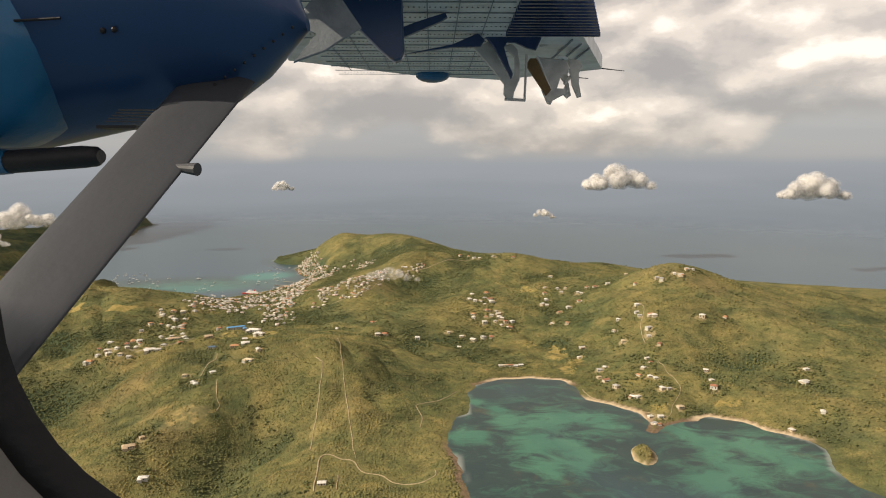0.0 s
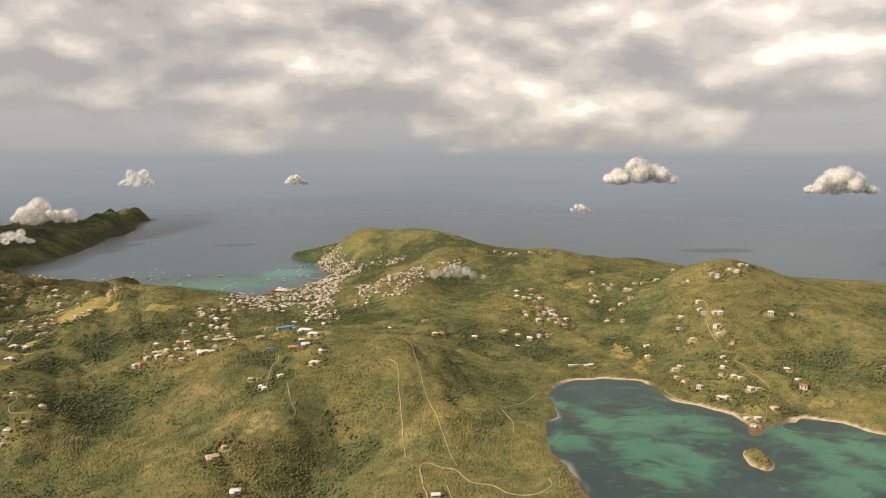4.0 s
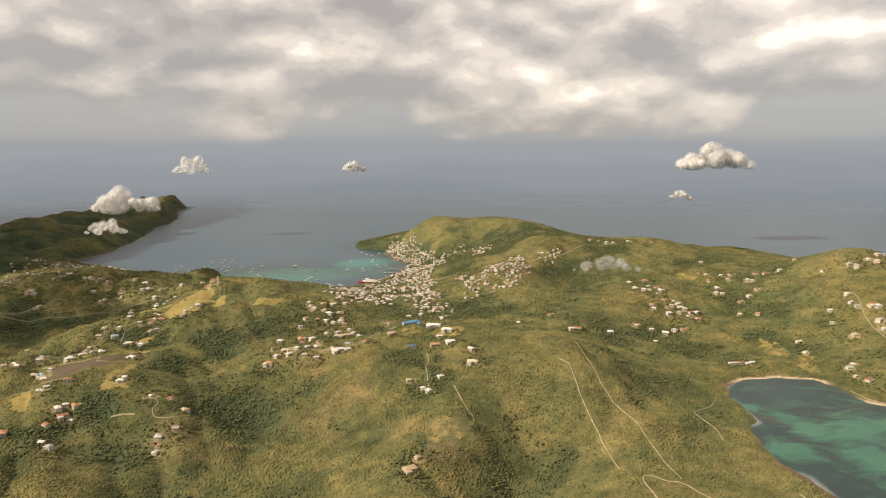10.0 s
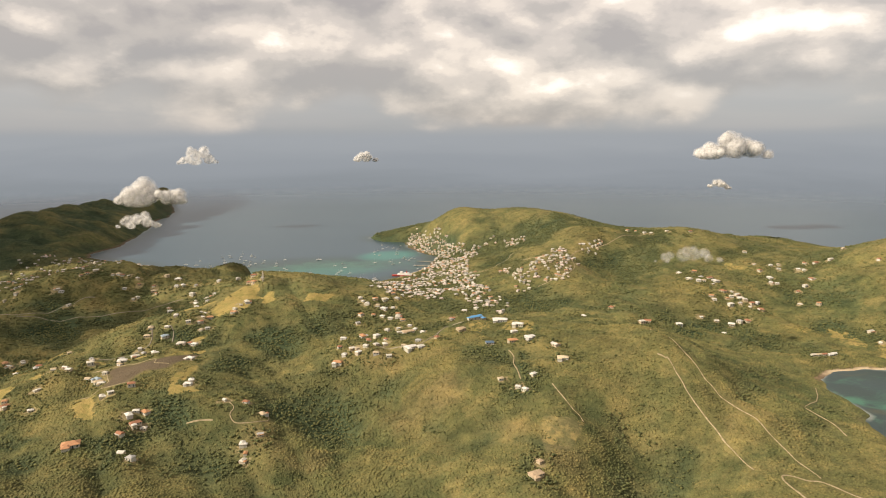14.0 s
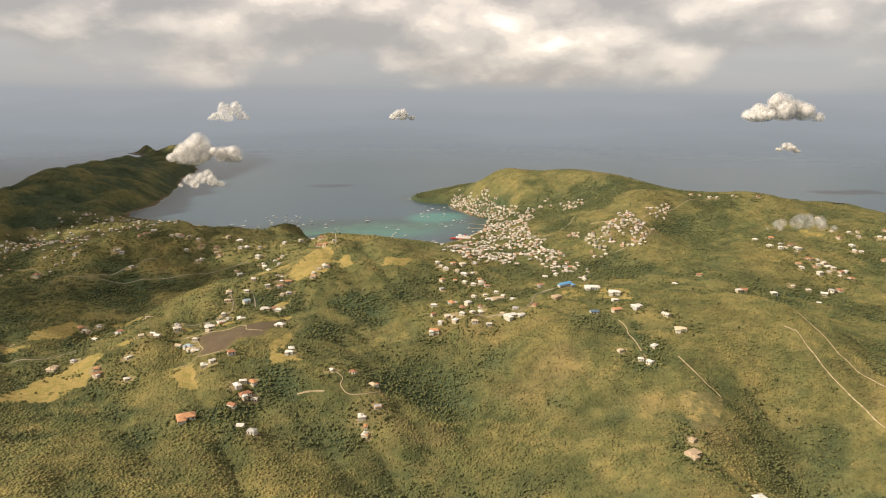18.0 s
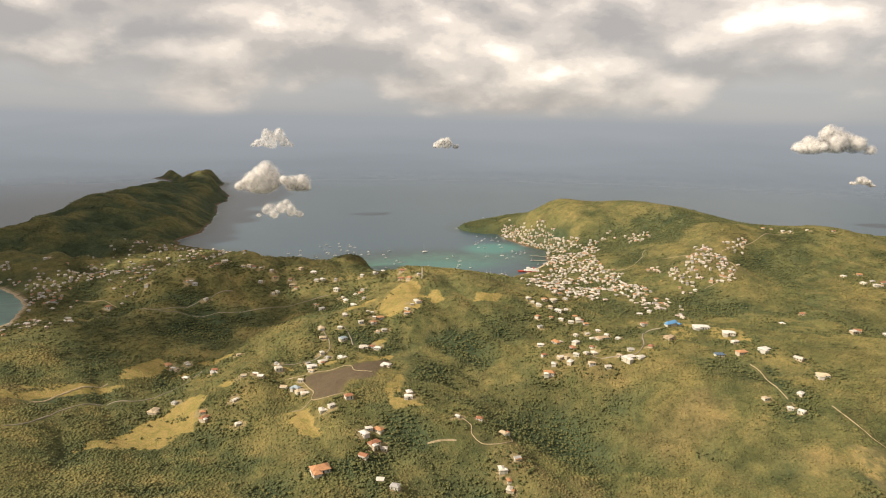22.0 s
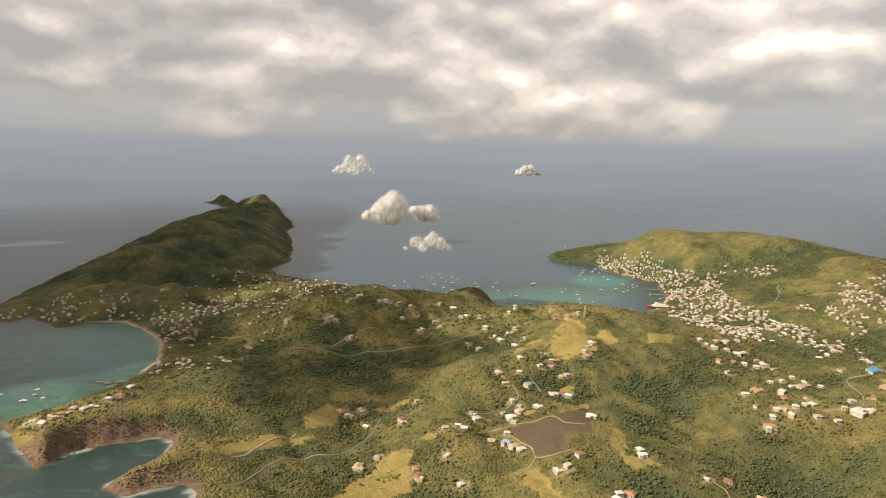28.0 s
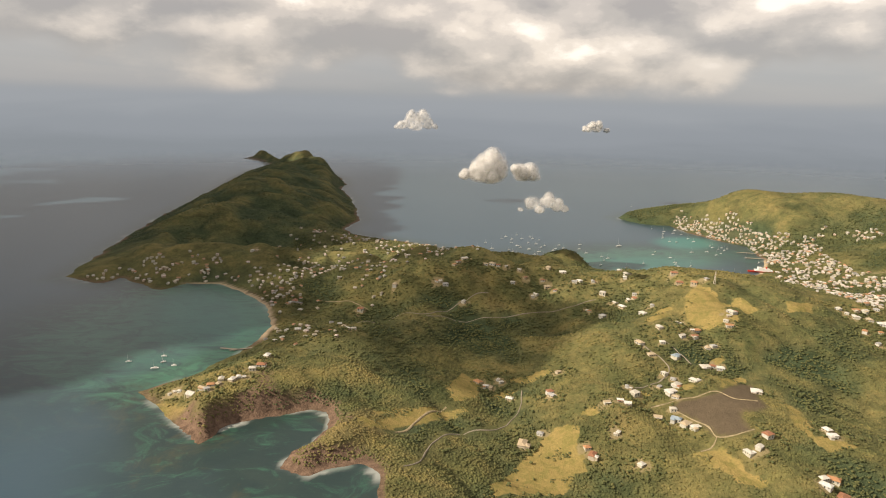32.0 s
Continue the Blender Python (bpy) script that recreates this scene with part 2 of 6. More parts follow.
stone = mix(nt, ramp(nt, speck(nt, 0.16, 9.0, 0.78), [(0.3, 0.0), (0.7, 1.0)]), (0.060, 0.040, 0.029), (0.27, 0.18, 0.125))
base = mix(nt, attribute(nt, "rock"), base, stone)
base = mix(nt, attribute(nt, "sand"), base, mix(nt, fine, (0.42, 0.32, 0.20), (0.62, 0.50, 0.34)))
nt.links.new(base, b.inputs["Base Color"])
relief(nt, b, speck(nt, 0.3, 7.0, 0.75), 0.8, 1.6)

# sea: deep water far out, clear shallows over sand, dark reef and weed
sea_material, nt, b = material("sea_water", 0.32, 0, 0.27)
deep = mix(nt, speck(nt, 0.0016, 4.0), (0.034, 0.068, 0.096), (0.054, 0.096, 0.126))
sandy = mix(nt, speck(nt, 0.02, 7.0, 0.65, distort=1.2), (0.022, 0.100, 0.076), (0.075, 0.205, 0.125))
weed = mix(nt, speck(nt, 0.03, 6.0, 0.6, distort=0.5), (0.012, 0.030, 0.036), (0.036, 0.062, 0.052))
weed = mix(nt, ramp(nt, speck(nt, 0.016, 6.0, 0.7, distort=1.0), [(0.55, 0.0), (0.68, 0.7)]), weed, (0.070, 0.072, 0.042))
stretched = nt.nodes.new("ShaderNodeMapping")
stretched.inputs["Rotation"].default_value, stretched.inputs["Scale"].default_value = (0, 0, 0.35), (1.0, 1.7, 1.0)
nt.links.new(nt.nodes.new("ShaderNodeTexCoord").outputs["Object"], stretched.inputs["Vector"])
bars = nt.nodes.new("ShaderNodeMath")
bars.operation = "MULTIPLY_ADD"
nt.links.new(attribute(nt, "sandbar"), bars.inputs[0])
bars.inputs[1].default_value = 0.30
nt.links.new(speck(nt, 0.022, 10.0, 0.72, vector=stretched.outputs[0], distort=1.6), bars.inputs[2])
shallow = mix(nt, ramp(nt, bars.outputs[0], [(0.52, 0.0), (0.74, 1.0)]), weed, sandy)
base = mix(nt, attribute(nt, "shallow"), deep, shallow)
base = mix(nt, attribute(nt, "bank"), base, (0.045, 0.20, 0.175))
base = mix(nt, attribute(nt, "foam"), base, (0.5, 0.52, 0.48))
nt.links.new(base, b.inputs["Base Color"])
relief(nt, b, speck(nt, 0.22, 5.0, 0.6), 0.10, 0.6)
# Far water turns transparent, imitating haze, to meet the painted backdrop.
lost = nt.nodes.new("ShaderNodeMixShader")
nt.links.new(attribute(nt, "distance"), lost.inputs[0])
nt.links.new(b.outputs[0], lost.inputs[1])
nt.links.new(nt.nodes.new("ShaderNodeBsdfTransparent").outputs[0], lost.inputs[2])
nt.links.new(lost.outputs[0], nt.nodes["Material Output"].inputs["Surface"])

# ---- plan of the island: coast, heights, fields (metres; x along the shore, y away from the flight line) ----
EAST_COAST = [(0, 440), (30, 500), (30, 543), (25, 587), (25, 614), (15, 645), (14, 673), (26, 715), (39, 726),
              (45, 789), (54, 826), (83, 847), (130, 855), (171, 838), (187, 816), (183, 767), (214, 748), (239, 726),
              (243, 709), (231, 674), (237, 664), (254, 684), (283, 696), (314, 708), (345, 694), (366, 666),
              (392, 645), (398, 625), (377, 582), (373, 555), (400, 520)]
NORTH_COAST = [(600, 430), (900, 560), (1150, 900), (1250, 1250), (950, 1480), (620, 1640), (300, 1800), (0, 1950),
               (-220, 2085), (-340, 2095), (-440, 2050), (-492, 1990)]
HARBOUR = [(-480, 1938), (-445, 1902), (-396, 1885), (-386, 1795), (-368, 1735), (-325, 1660), (-340, 1590), (-354, 1538), (-395, 1465),
           (-420, 1438), (-470, 1392), (-560, 1400), (-640, 1425), (-700, 1452), (-722, 1490), (-760, 1505),
           (-800, 1490), (-840, 1510), (-905, 1540), (-1000, 1638), (-1105, 1696), (-1150, 1735), (-1168, 1785),
           (-1143, 1895), (-1170, 2100), (-1195, 2260), (-1240, 2450), (-1236, 2560), (-1270, 2750), (-1380, 3050)]
WEST_COAST = [(-1390, 3150), (-1410, 3290), (-1490, 3340), (-1560, 3310), (-1610, 3430), (-1690, 3570), (-1770, 3620), (-1780, 3510),
              (-1690, 3390), (-1625, 3240), (-1600, 3120), (-1645, 2960), (-1620, 2350), (-1605, 1920),
              (-1585, 1660), (-1552, 1365), (-1483, 1331), (-1466, 1362), (-1389, 1298), (-1363, 1335), (-1315, 1337),
              (-1257, 1282), (-1218, 1216), (-1198, 1149), (-1202, 1100), (-1217, 1065), (-1241, 1011), (-1271, 977),
              (-1287, 962), (-1255, 928), (-1215, 885), (-1200, 868)]
COVE = [(-1186, 895), (-1152, 916), (-1119, 927), (-1103, 916), (-1098, 895), (-1106, 867), (-1122, 854), (-1129, 830),
        (-1106, 818), (-1092, 829), (-1067, 835), (-1056, 821), (-1053, 791), (-1030, 700), (-950, 590), (-700, 500),
        (-300, 440)]
ISLAND = np.array(EAST_COAST + NORTH_COAST + HARBOUR + WEST_COAST + COVE, float)
ISLET = np.array([(194, 603), (197, 624), (203, 634), (212, 638), (220, 629), (220, 610), (213, 595), (203, 591)], float)
# hill tops, saddles and valley floors: x, y, height
HEIGHTS_EAST = [(242, 758, 11), (284, 760, 18), (115, 918, 2), (46, 1033, -1), (379, 1032, 76), (-78, 719, 13), (279, 989, 34), (437, 1165, 112),
                (165, 1440, 92), (265, 1425, 76), (420, 1520, 56), (700, 1180, 64), (950, 1150, 55), (560, 900, 55), (500, 700, 22), (-126, 589, -6),
                (-20, 800, 8), (-40, 940, 12), (20, 560, -2), (330, 860, 30), (75, 1515, 84)]
HEIGHTS_TOWN = [(-113, 1290, 59), (-254, 1655, 60), (-200, 1748, 98), (-256, 1805, 102), (-359, 1762, 36), (-175, 1563, 50), (-330, 1330, 6), (-400, 1400, 3),
                (-300, 1480, 16), (-80, 1705, 108), (-430, 1985, 20), (-350, 1950, 40), (-430, 1890, 14), (-230, 1130, 12), (-470, 1150, 34), (-215, 720, -20),
                (-225, 600, -36), (-30, 1590, 104), (16, 1560, 93), (107, 1452, 85), (-330, 1030, 25), (-290, 1032, 22), (-310, 1075, 14), (-140, 1735, 107),
                (-470, 1985, 7), (-425, 2040, 12)]
HEIGHTS_MIDDLE = [(-905, 1298, 43), (-747, 768, -16), (-641, 1182, 58), (-864, 1185, -6), (-798, 1123, 15), (-577, 1054, 20), (-624, 842, -5), (-685, 744, -20),
                  (-1108, 1166, -5), (-969, 1314, 50), (-1101, 1150, 4), (-870, 1267, 33), (-882, 985, -12), (-745, 1485, 22), (-515, 830, -46), (-470, 1000, 8),
                  (-600, 1330, 34), (-1180, 960, 22), (-1010, 870, -12), (-490, 680, -56), (-690, 860, 2)]
HEIGHTS_WEST = [(-1230, 1500, 14), (-1330, 1480, 24), (-1420, 1700, 62), (-1430, 1950, 78), (-1430, 2200, 82), (-1420, 2500, 72), (-1545, 1760, 20), (-1548, 1930, 28),
                (-1552, 2200, 28), (-1550, 2700, 28), (-1370, 2750, 72), (-1290, 2300, 52), (-1240, 1850, 40), (-1430, 2950, 46), (-1475, 3235, 62), (-1700, 3490, 50),
                (-1590, 3330, 16), (-1150, 1400, 10), (-1050, 1500, 14), (-1480, 1450, 22), (-1450, 2750, 48), (-1530, 3090, 14)]
CRESTS_WEST = [(-1317, 1559, 0), (-995, 1216, 9), (-936, 1151, -15), (-918, 1036, -18), (-897, 1048, -16), (-877, 895, -17), (-871, 921, -3), (-846, 1027, -2),
               (-826, 1226, 17), (-814, 1189, 1), (-773, 952, 0), (-742, 1029, 13), (-733, 964, 8), (-719, 1443, 13), (-705, 802, -12), (-695, 915, 8),
               (-665, 1124, 41), (-655, 792, -19), (-654, 1138, 40), (-638, 777, -29)]
CRESTS_MIDDLE = [(-626, 1146, 51), (-616, 1015, 1), (-587, 826, -12), (-537, 947, -7), (-536, 1087, 27), (-503, 765, -39), (-501, 962, 14), (-485, 725, -41),
                 (-476, 886, -24), (-454, 858, -24), (-441, 921, 11), (-422, 762, -27), (-321, 830, 21), (-318, 655, -6), (-310, 989, 23), (-305, 803, 13)]
CRESTS_EAST = [(-279, 722, 5), (-279, 1626, 34), (-262, 733, 9), (-255, 922, 33), (-245, 840, 29), (-195, 1232, 44), (-190, 773, 15), (-131, 1675, 102),
               (-125, 851, 51), (-111, 645, -5), (-79, 642, -8), (-51, 1087, 24), (-46, 1310, 34), (-26, 1404, 89), (83, 1131, 36), (146, 1031, 8),
               (185, 1055, 11), (249, 870, 14), (323, 1189, 64), (332, 973, 57), (368, 846, 21)]
SPOTS = np.array(HEIGHTS_EAST + HEIGHTS_TOWN + HEIGHTS_MIDDLE + HEIGHTS_WEST + CRESTS_WEST + CRESTS_MIDDLE + CRESTS_EAST, float)
HILL_WIDTH, MEAN_HEIGHT = 150.0, 12.0


def bumps(a, b):
    d2 = ((a[:, None, :] - b[None, :, :]) ** 2).sum(2)
    return np.exp(-d2 / (2 * HILL_WIDTH ** 2)) + 0.6 * np.exp(-d2 / (2 * (0.42 * HILL_WIDTH) ** 2))


def grain(x, y, size, seed=0):
    """Smooth random values, about -1 to 1, with features of that size."""
    x, y = x / size + 31.7 * seed, y / size - 17.3 * seed
    xi, yi = np.floor(x).astype(np.int64), np.floor(y).astype(np.int64)
    fx, fy = x - xi, y - yi
    fx, fy = fx * fx * (3 - 2 * fx), fy * fy * (3 - 2 * fy)

    def cell(i, j):
        n = (i * 374761393 + j * 668265263 + seed * 974711) & 0x7FFFFFFF
        n = ((n ^ (n >> 13)) * 1274126177) & 0x7FFFFFFF
        return ((n ^ (n >> 16)) & 0xFFFF) / 32767.5 - 1
    a, b, c, d = cell(xi, yi), cell(xi + 1, yi), cell(xi, yi + 1), cell(xi + 1, yi + 1)
    return (a * (1 - fx) + b * fx) * (1 - fy) + (c * (1 - fx) + d * fx) * fy


def shore(x, y, outline):
    """Distance to an outline, positive on the land inside it."""
    best, inside = np.full(x.shape, 1e9), np.zeros(x.shape, bool)
    for (ax, ay), (bx, by) in zip(outline, np.roll(outline, -1, 0)):
        dx, dy = bx - ax, by - ay
        s = np.clip(((x - ax) * dx + (y - ay) * dy) / (dx * dx + dy * dy), 0, 1)
        best = np.minimum(best, (x - ax - s * dx) ** 2 + (y - ay - s * dy) ** 2)
        if ay != by:
            inside ^= ((ay > y) != (by > y)) & (x < (y - ay) * dx / (dy if dy else 1) + ax)
    return np.sqrt(best) * np.where(inside, 1, -1)


def smooth(e0, e1, v):
    s = np.clip((v - e0) / (e1 - e0), 0, 1)
    return s * s * (3 - 2 * s)


def furrows(x, y, d):
    """Gullies, ribs and lumps that break the slopes; they die out at the shore."""
    gully = 1 - np.abs(grain(x, y, 95, 1)) * 2
    rib = 1 - np.abs(grain(x + 0.5 * y, y * 0.45, 46, 7)) * 2
    rough = 3.5 * grain(x, y, 60, 2) - 5.6 * gully - 4.6 * rib + 2.4 * grain(x, y, 22, 3)
    east = smooth(-700, -500, x)
    return rough * smooth(20, 110, d) * (0.85 + 0.5 * smooth(900, 1500, y) * (1 - east) - 0.5 * smooth(950, 1250, y) * east)


SPOT_LIFT = SPOTS[:, 2] - MEAN_HEIGHT - furrows(SPOTS[:, 0], SPOTS[:, 1], shore(SPOTS[:, 0], SPOTS[:, 1], ISLAND))
HILL_GAINS = np.linalg.solve(bumps(SPOTS[:, :2], SPOTS[:, :2]) + 0.02 * np.eye(len(SPOTS)), SPOT_LIFT)


def land(x, y):
    """Height of the ground, and the distance from the shore."""
    x, y = np.asarray(x, float), np.asarray(y, float)
    shape = x.shape
    x, y = x.ravel(), y.ravel()
    d = shore(x, y, ISLAND) + 4 * grain(x, y, 26, 5) + 1.6 * grain(x, y, 9, 6)
    h = np.empty_like(x)
    for i in range(0, len(x), 20000):
        xy = np.stack((x[i:i + 20000], y[i:i + 20000]), 1)
        h[i:i + 20000] = MEAN_HEIGHT + bumps(xy, SPOTS[:, :2]) @ HILL_GAINS
    h = h + furrows(x, y, d)
    cliff = smooth(110, 60, np.hypot(x + 1150, y - 880))
    cliff = np.maximum(np.clip(cliff, 0, 1), smooth(130, 70, np.hypot(x + 430, y - 1990)))
    slope = 16 + (1 - cliff) * 54
    low = smooth(0, 1, d / slope)
    h = np.where(d > 0, h * low + np.minimum(d, 12) * 0.12 * (1 - low) + cliff * low * np.clip(12 - h, 0, 20), np.maximum(d * 0.12, -8))
    h = h + np.where(d > 0, 22 * np.exp(-((x + 755) / 52) ** 2 - ((y - 1478) / 30) ** 2) * smooth(0, 14, d), 0)
    e = shore(x, y, ISLET)
    h = np.where(e > -20, np.maximum(h, np.clip(0.7 * e + 0.6 * grain(x, y, 7, 8), -6, 5.5)), h)
    return h.reshape(shape), np.maximum(d, e).reshape(shape)


def ground(x, y):
    return float(land(np.array([x]), np.array([y]))[0][0])


# where trees thicken (x, y, reach), those near x -1000 also standing for cloud shade, and where the slopes are dry and
# brown
WOODS = [(-288, 860, 16), (-296, 825, 16), (-303, 795, 14), (-312, 700, 15), (-326, 672, 14), (-326, 640, 16), (-262, 905, 18), (-275, 945, 20),
         (-695, 1021, 40), (-636, 942, 42), (-569, 855, 42), (-501, 841, 40), (-602, 873, 40), (-714, 900, 26), (-671, 833, 28),
         (-533, 1038, 40), (-203, 1138, 46), (-77, 1512, 55), (40, 1391, 50), (-585, 1018, 40), (-143, 845, 34), (-96, 827, 34),
         (191, 1002, 30), (41, 997, 50), (109, 925, 34), (-268, 1153, 44), (-1050, 1108, 70), (-960, 1155, 60), (-1010, 1013, 46),
         (-240, 1412, 36), (-330, 870, 34), (-440, 1990, 110), (-330, 2040, 50), (-60, 1594, 40), (-755, 1469, 60), (-708, 885, 20), (-672, 832, 20), (-694, 806, 20), (-716, 772, 22), (-706, 738, 20), (-60, 1040, 36), (-20, 985, 36), (75, 960, 28)]
DRY = [(-466, 915, 34), (-415, 795, 34), (-667, 785, 26), (-593, 769, 34), (-463, 999, 20), (-516, 765, 24), (-327, 728, 34),
       (-505, 940, 22), (-518, 899, 24), (-439, 890, 34), (-381, 828, 30), (-904, 1209, 20), (-302, 688, 26), (-196, 730, 30),
       (-92, 751, 34), (74, 690, 24), (-380, 801, 26), (463, 1079, 46), (-1050, 900, 22), (-1000, 940, 24), (-1075, 865, 18)]
cx, cy = np.arange(-1845, 1275, 15.0), np.arange(420, 3660, 15.0)
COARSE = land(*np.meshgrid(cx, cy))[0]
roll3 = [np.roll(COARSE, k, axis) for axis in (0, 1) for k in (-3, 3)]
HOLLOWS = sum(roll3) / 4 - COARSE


def hollow_at(x, y):
    """How far the ground lies below its surroundings, in metres."""
    i, j = np.clip((y - cy[0]) / 15, 0, len(cy) - 1.01), np.clip((x - cx[0]) / 15, 0, len(cx) - 1.01)
    a, b = i.astype(int), j.astype(int)
    u, v = i - a, j - b
    return ((HOLLOWS[a, b] * (1 - v) + HOLLOWS[a, b + 1] * v) * (1 - u) + (HOLLOWS[a + 1, b] * (1 - v) + HOLLOWS[a + 1, b + 1] * v) * u)


def cover(x, y):
    """How wooded and how dry the ground is, 0 to 1; the wooded value also carries painted shade."""
    bent_x, bent_y = x + 14 * grain(x, y, 40, 61) + 6 * grain(x, y, 15, 62), y + 14 * grain(x, y, 40, 63) + 6 * grain(x, y, 15, 64)
    w, d = np.zeros(x.shape), np.zeros(x.shape)
    for px, py, r in WOODS:
        w = np.maximum(w, np.exp(-((bent_x - px) ** 2 + (bent_y - py) ** 2) / r ** 2))
    for px, py, r in DRY:
        d = np.maximum(d, np.exp(-((bent_x - px) ** 2 + (bent_y - py) ** 2) / r ** 2))
    # Hollows turn wooded, which also paints gully shade into the colour.
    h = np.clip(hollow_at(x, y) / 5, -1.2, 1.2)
    # First term paints the far peninsula's haze and cloud shade as dark woods.
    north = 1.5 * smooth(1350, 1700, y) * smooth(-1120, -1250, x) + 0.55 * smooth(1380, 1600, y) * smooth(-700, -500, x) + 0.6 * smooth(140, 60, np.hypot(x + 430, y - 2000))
    wood_and_shade = smooth(-0.15, 1.0, 0.75 * w + 0.36 * h + 0.30 * grain(x, y, 80, 65) + 0.30 * grain(x, y, 26, 66) + 0.16 * grain(x, y, 9, 67) + 0.5 * north)
    dry = 0.6 * smooth(0.30, 1.1, 0.8 * d - 0.30 * h + 0.36 * grain(x, y, 120, 68) + 0.26 * grain(x, y, 38, 69) + 0.22 * grain(x, y, 11, 70)) * (1 - wood_and_shade)
    return wood_and_shade, dry

# ---- ground and sea ----


def part(name, bm, mat, parent=None, label=""):
    """One bmesh as one mesh object under a thing or under a part."""
    me = bpy.data.meshes.new(name)
    bm.to_mesh(me)
    bm.free()
    me.materials.append(mat)
    ob = new(name, me)
    if parent:
        ob.parent = parent
    return tagged(ob, label)


def sheet(name, verts, faces, mat, fields=(), parent=None, flat=False):
    """A large mesh from arrays, with values at its points for the material."""
    verts, faces = np.asarray(verts, np.float32), np.asarray(faces, np.int32)
    me = bpy.data.meshes.new(name)
    n = faces.shape[1]
    me.vertices.add(len(verts))
    me.vertices.foreach_set("co", verts.ravel())
    me.loops.add(faces.size)
    me.loops.foreach_set("vertex_index", faces.ravel())
    me.polygons.add(len(faces))
    me.polygons.foreach_set("loop_start", np.arange(0, faces.size, n, dtype=np.int32))
    me.polygons.foreach_set("use_smooth", np.full(len(faces), not flat))
    for key, value in dict(fields).items():
        me.attributes.new(key, "FLOAT", "POINT").data.foreach_set("value", np.asarray(value, np.float32).ravel())
    me.update(calc_edges=True)
    me.materials.append(mat)
    ob = new(name, me)
    if parent:
        ob.parent = parent
    return ob


def steps(*spans):
    """Grid lines: (start, stop, step) one after another."""
    return np.unique(np.concatenate([np.arange(a, b, s) for a, b, s in spans] + [[spans[-1][1]]]))


def quads(ny, nx, keep):
    i = np.arange(ny * nx).reshape(ny, nx)
    f = np.stack((i[:-1, :-1], i[:-1, 1:], i[1:, 1:], i[1:, :-1]), 2).reshape(-1, 4)
    return f[keep.ravel()]


def blob(x, y, cx, cy, rx, ry, turn=0.0, edge=0.5):
    """1 inside an ellipse, fading to 0 over its edge."""
    c, s = math.cos(radians(turn)), math.sin(radians(turn))
    u, v = ((x - cx) * c + (y - cy) * s) / rx, ((y - cy) * c - (x - cx) * s) / ry
    return smooth(1 + edge, 1 - edge, np.hypot(u, v))


# x, y, half length, half width, turn of the smaller patches of open grass
MEADOWS = [(-731, 1108, 20, 7, 30), (-716, 1133, 18, 7, 20), (-760, 966, 12, 7, 0), (-1017, 934, 40, 8, 25), (-895, 1034, 26, 6, 0),
           (-1040, 910, 55, 9, 35), (-640, 1127, 12, 8, 0), (-676, 919, 6, 14, 0), (-271, 1020, 14, 9, 0), (-1240, 920, 20, 9, -40),
           (-930, 1010, 14, 6, 20), (-860, 930, 9, 6, 0), (-800, 960, 10, 5, 20)]
# outlines of the larger open plots
BIG_MEADOW = [(-892, 920), (-877, 912), (-881, 895), (-877, 867), (-893, 866), (-903, 845), (-971, 821), (-964, 838), (-927, 888), (-909, 907)]
KNOLL_MEADOW = [(-691, 1120), (-675, 1156), (-653, 1182), (-641, 1162), (-643, 1080), (-682, 1077), (-695, 1095)]
STRIP_MEADOW = [(-690, 904), (-674, 899), (-674, 886), (-682, 872), (-664, 867), (-649, 858), (-683, 851), (-688, 870)]
HILL_MEADOW = [(-993, 1000), (-969, 1044), (-951, 1035), (-958, 994), (-985, 965)]
LOW_MEADOW = [(-790, 864), (-768, 865), (-748, 822), (-764, 821), (-776, 836)]
BAY_MEADOW = [(164, 938), (190, 1013), (207, 984), (205, 945), (182, 910)]
SCHOOL_LAWN = [(-330, 1010), (-302, 1046), (-288, 1054), (-278, 1042), (-302, 998), (-306, 979), (-318, 974), (-341, 976)]
SCHOOL_GROUNDS = [(-262, 1036), (-248, 1003), (-242, 978), (-252, 952), (-276, 946), (-284, 962), (-294, 982), (-284, 1000)]
SMALL_PLOTS = [[(-714, 980), (-681, 997), (-682, 988), (-721, 960)], [(-723, 1007), (-686, 1032), (-688, 1020), (-722, 999)],
               [(-625, 1134), (-613, 1131), (-610, 1105), (-627, 1098)], [(-562, 1127), (-525, 1134), (-538, 1110), (-566, 1111)],
               [(-1484, 1662), (-1470, 1712), (-1496, 1800), (-1512, 1790), (-1492, 1710)]]
FAINT_PLOTS = [BAY_MEADOW, SCHOOL_LAWN, SCHOOL_GROUNDS, [(255, 744), (278, 737), (266, 714), (250, 721)], [(335, 743), (362, 743), (357, 722), (327, 727)],
               [(133, 999), (142, 1024), (164, 1033), (167, 1004), (151, 986)], [(170, 865), (205, 943), (222, 928), (192, 862)], [(169, 1241), (176, 1280), (193, 1261), (204, 1235)]]
PLOTS = [np.array(p, float) for p in (BIG_MEADOW, KNOLL_MEADOW, STRIP_MEADOW, HILL_MEADOW, LOW_MEADOW, *SMALL_PLOTS, *FAINT_PLOTS)]
CLEARING = np.array([(-289, 744), (-283, 739), (-270, 737), (-256, 739), (-253, 729), (-258, 717), (-268, 704), (-276, 691), (-302, 683), (-304, 704), (-302, 717)], float)
PLOUGHED = np.array([(-781, 935), (-768, 943), (-729, 949), (-691, 979), (-682, 976), (-699, 932), (-701, 913), (-713, 907), (-728, 908),
                     (-734, 894), (-735, 875), (-758, 876), (-765, 879), (-766, 897), (-771, 915), (-780, 929)], float)
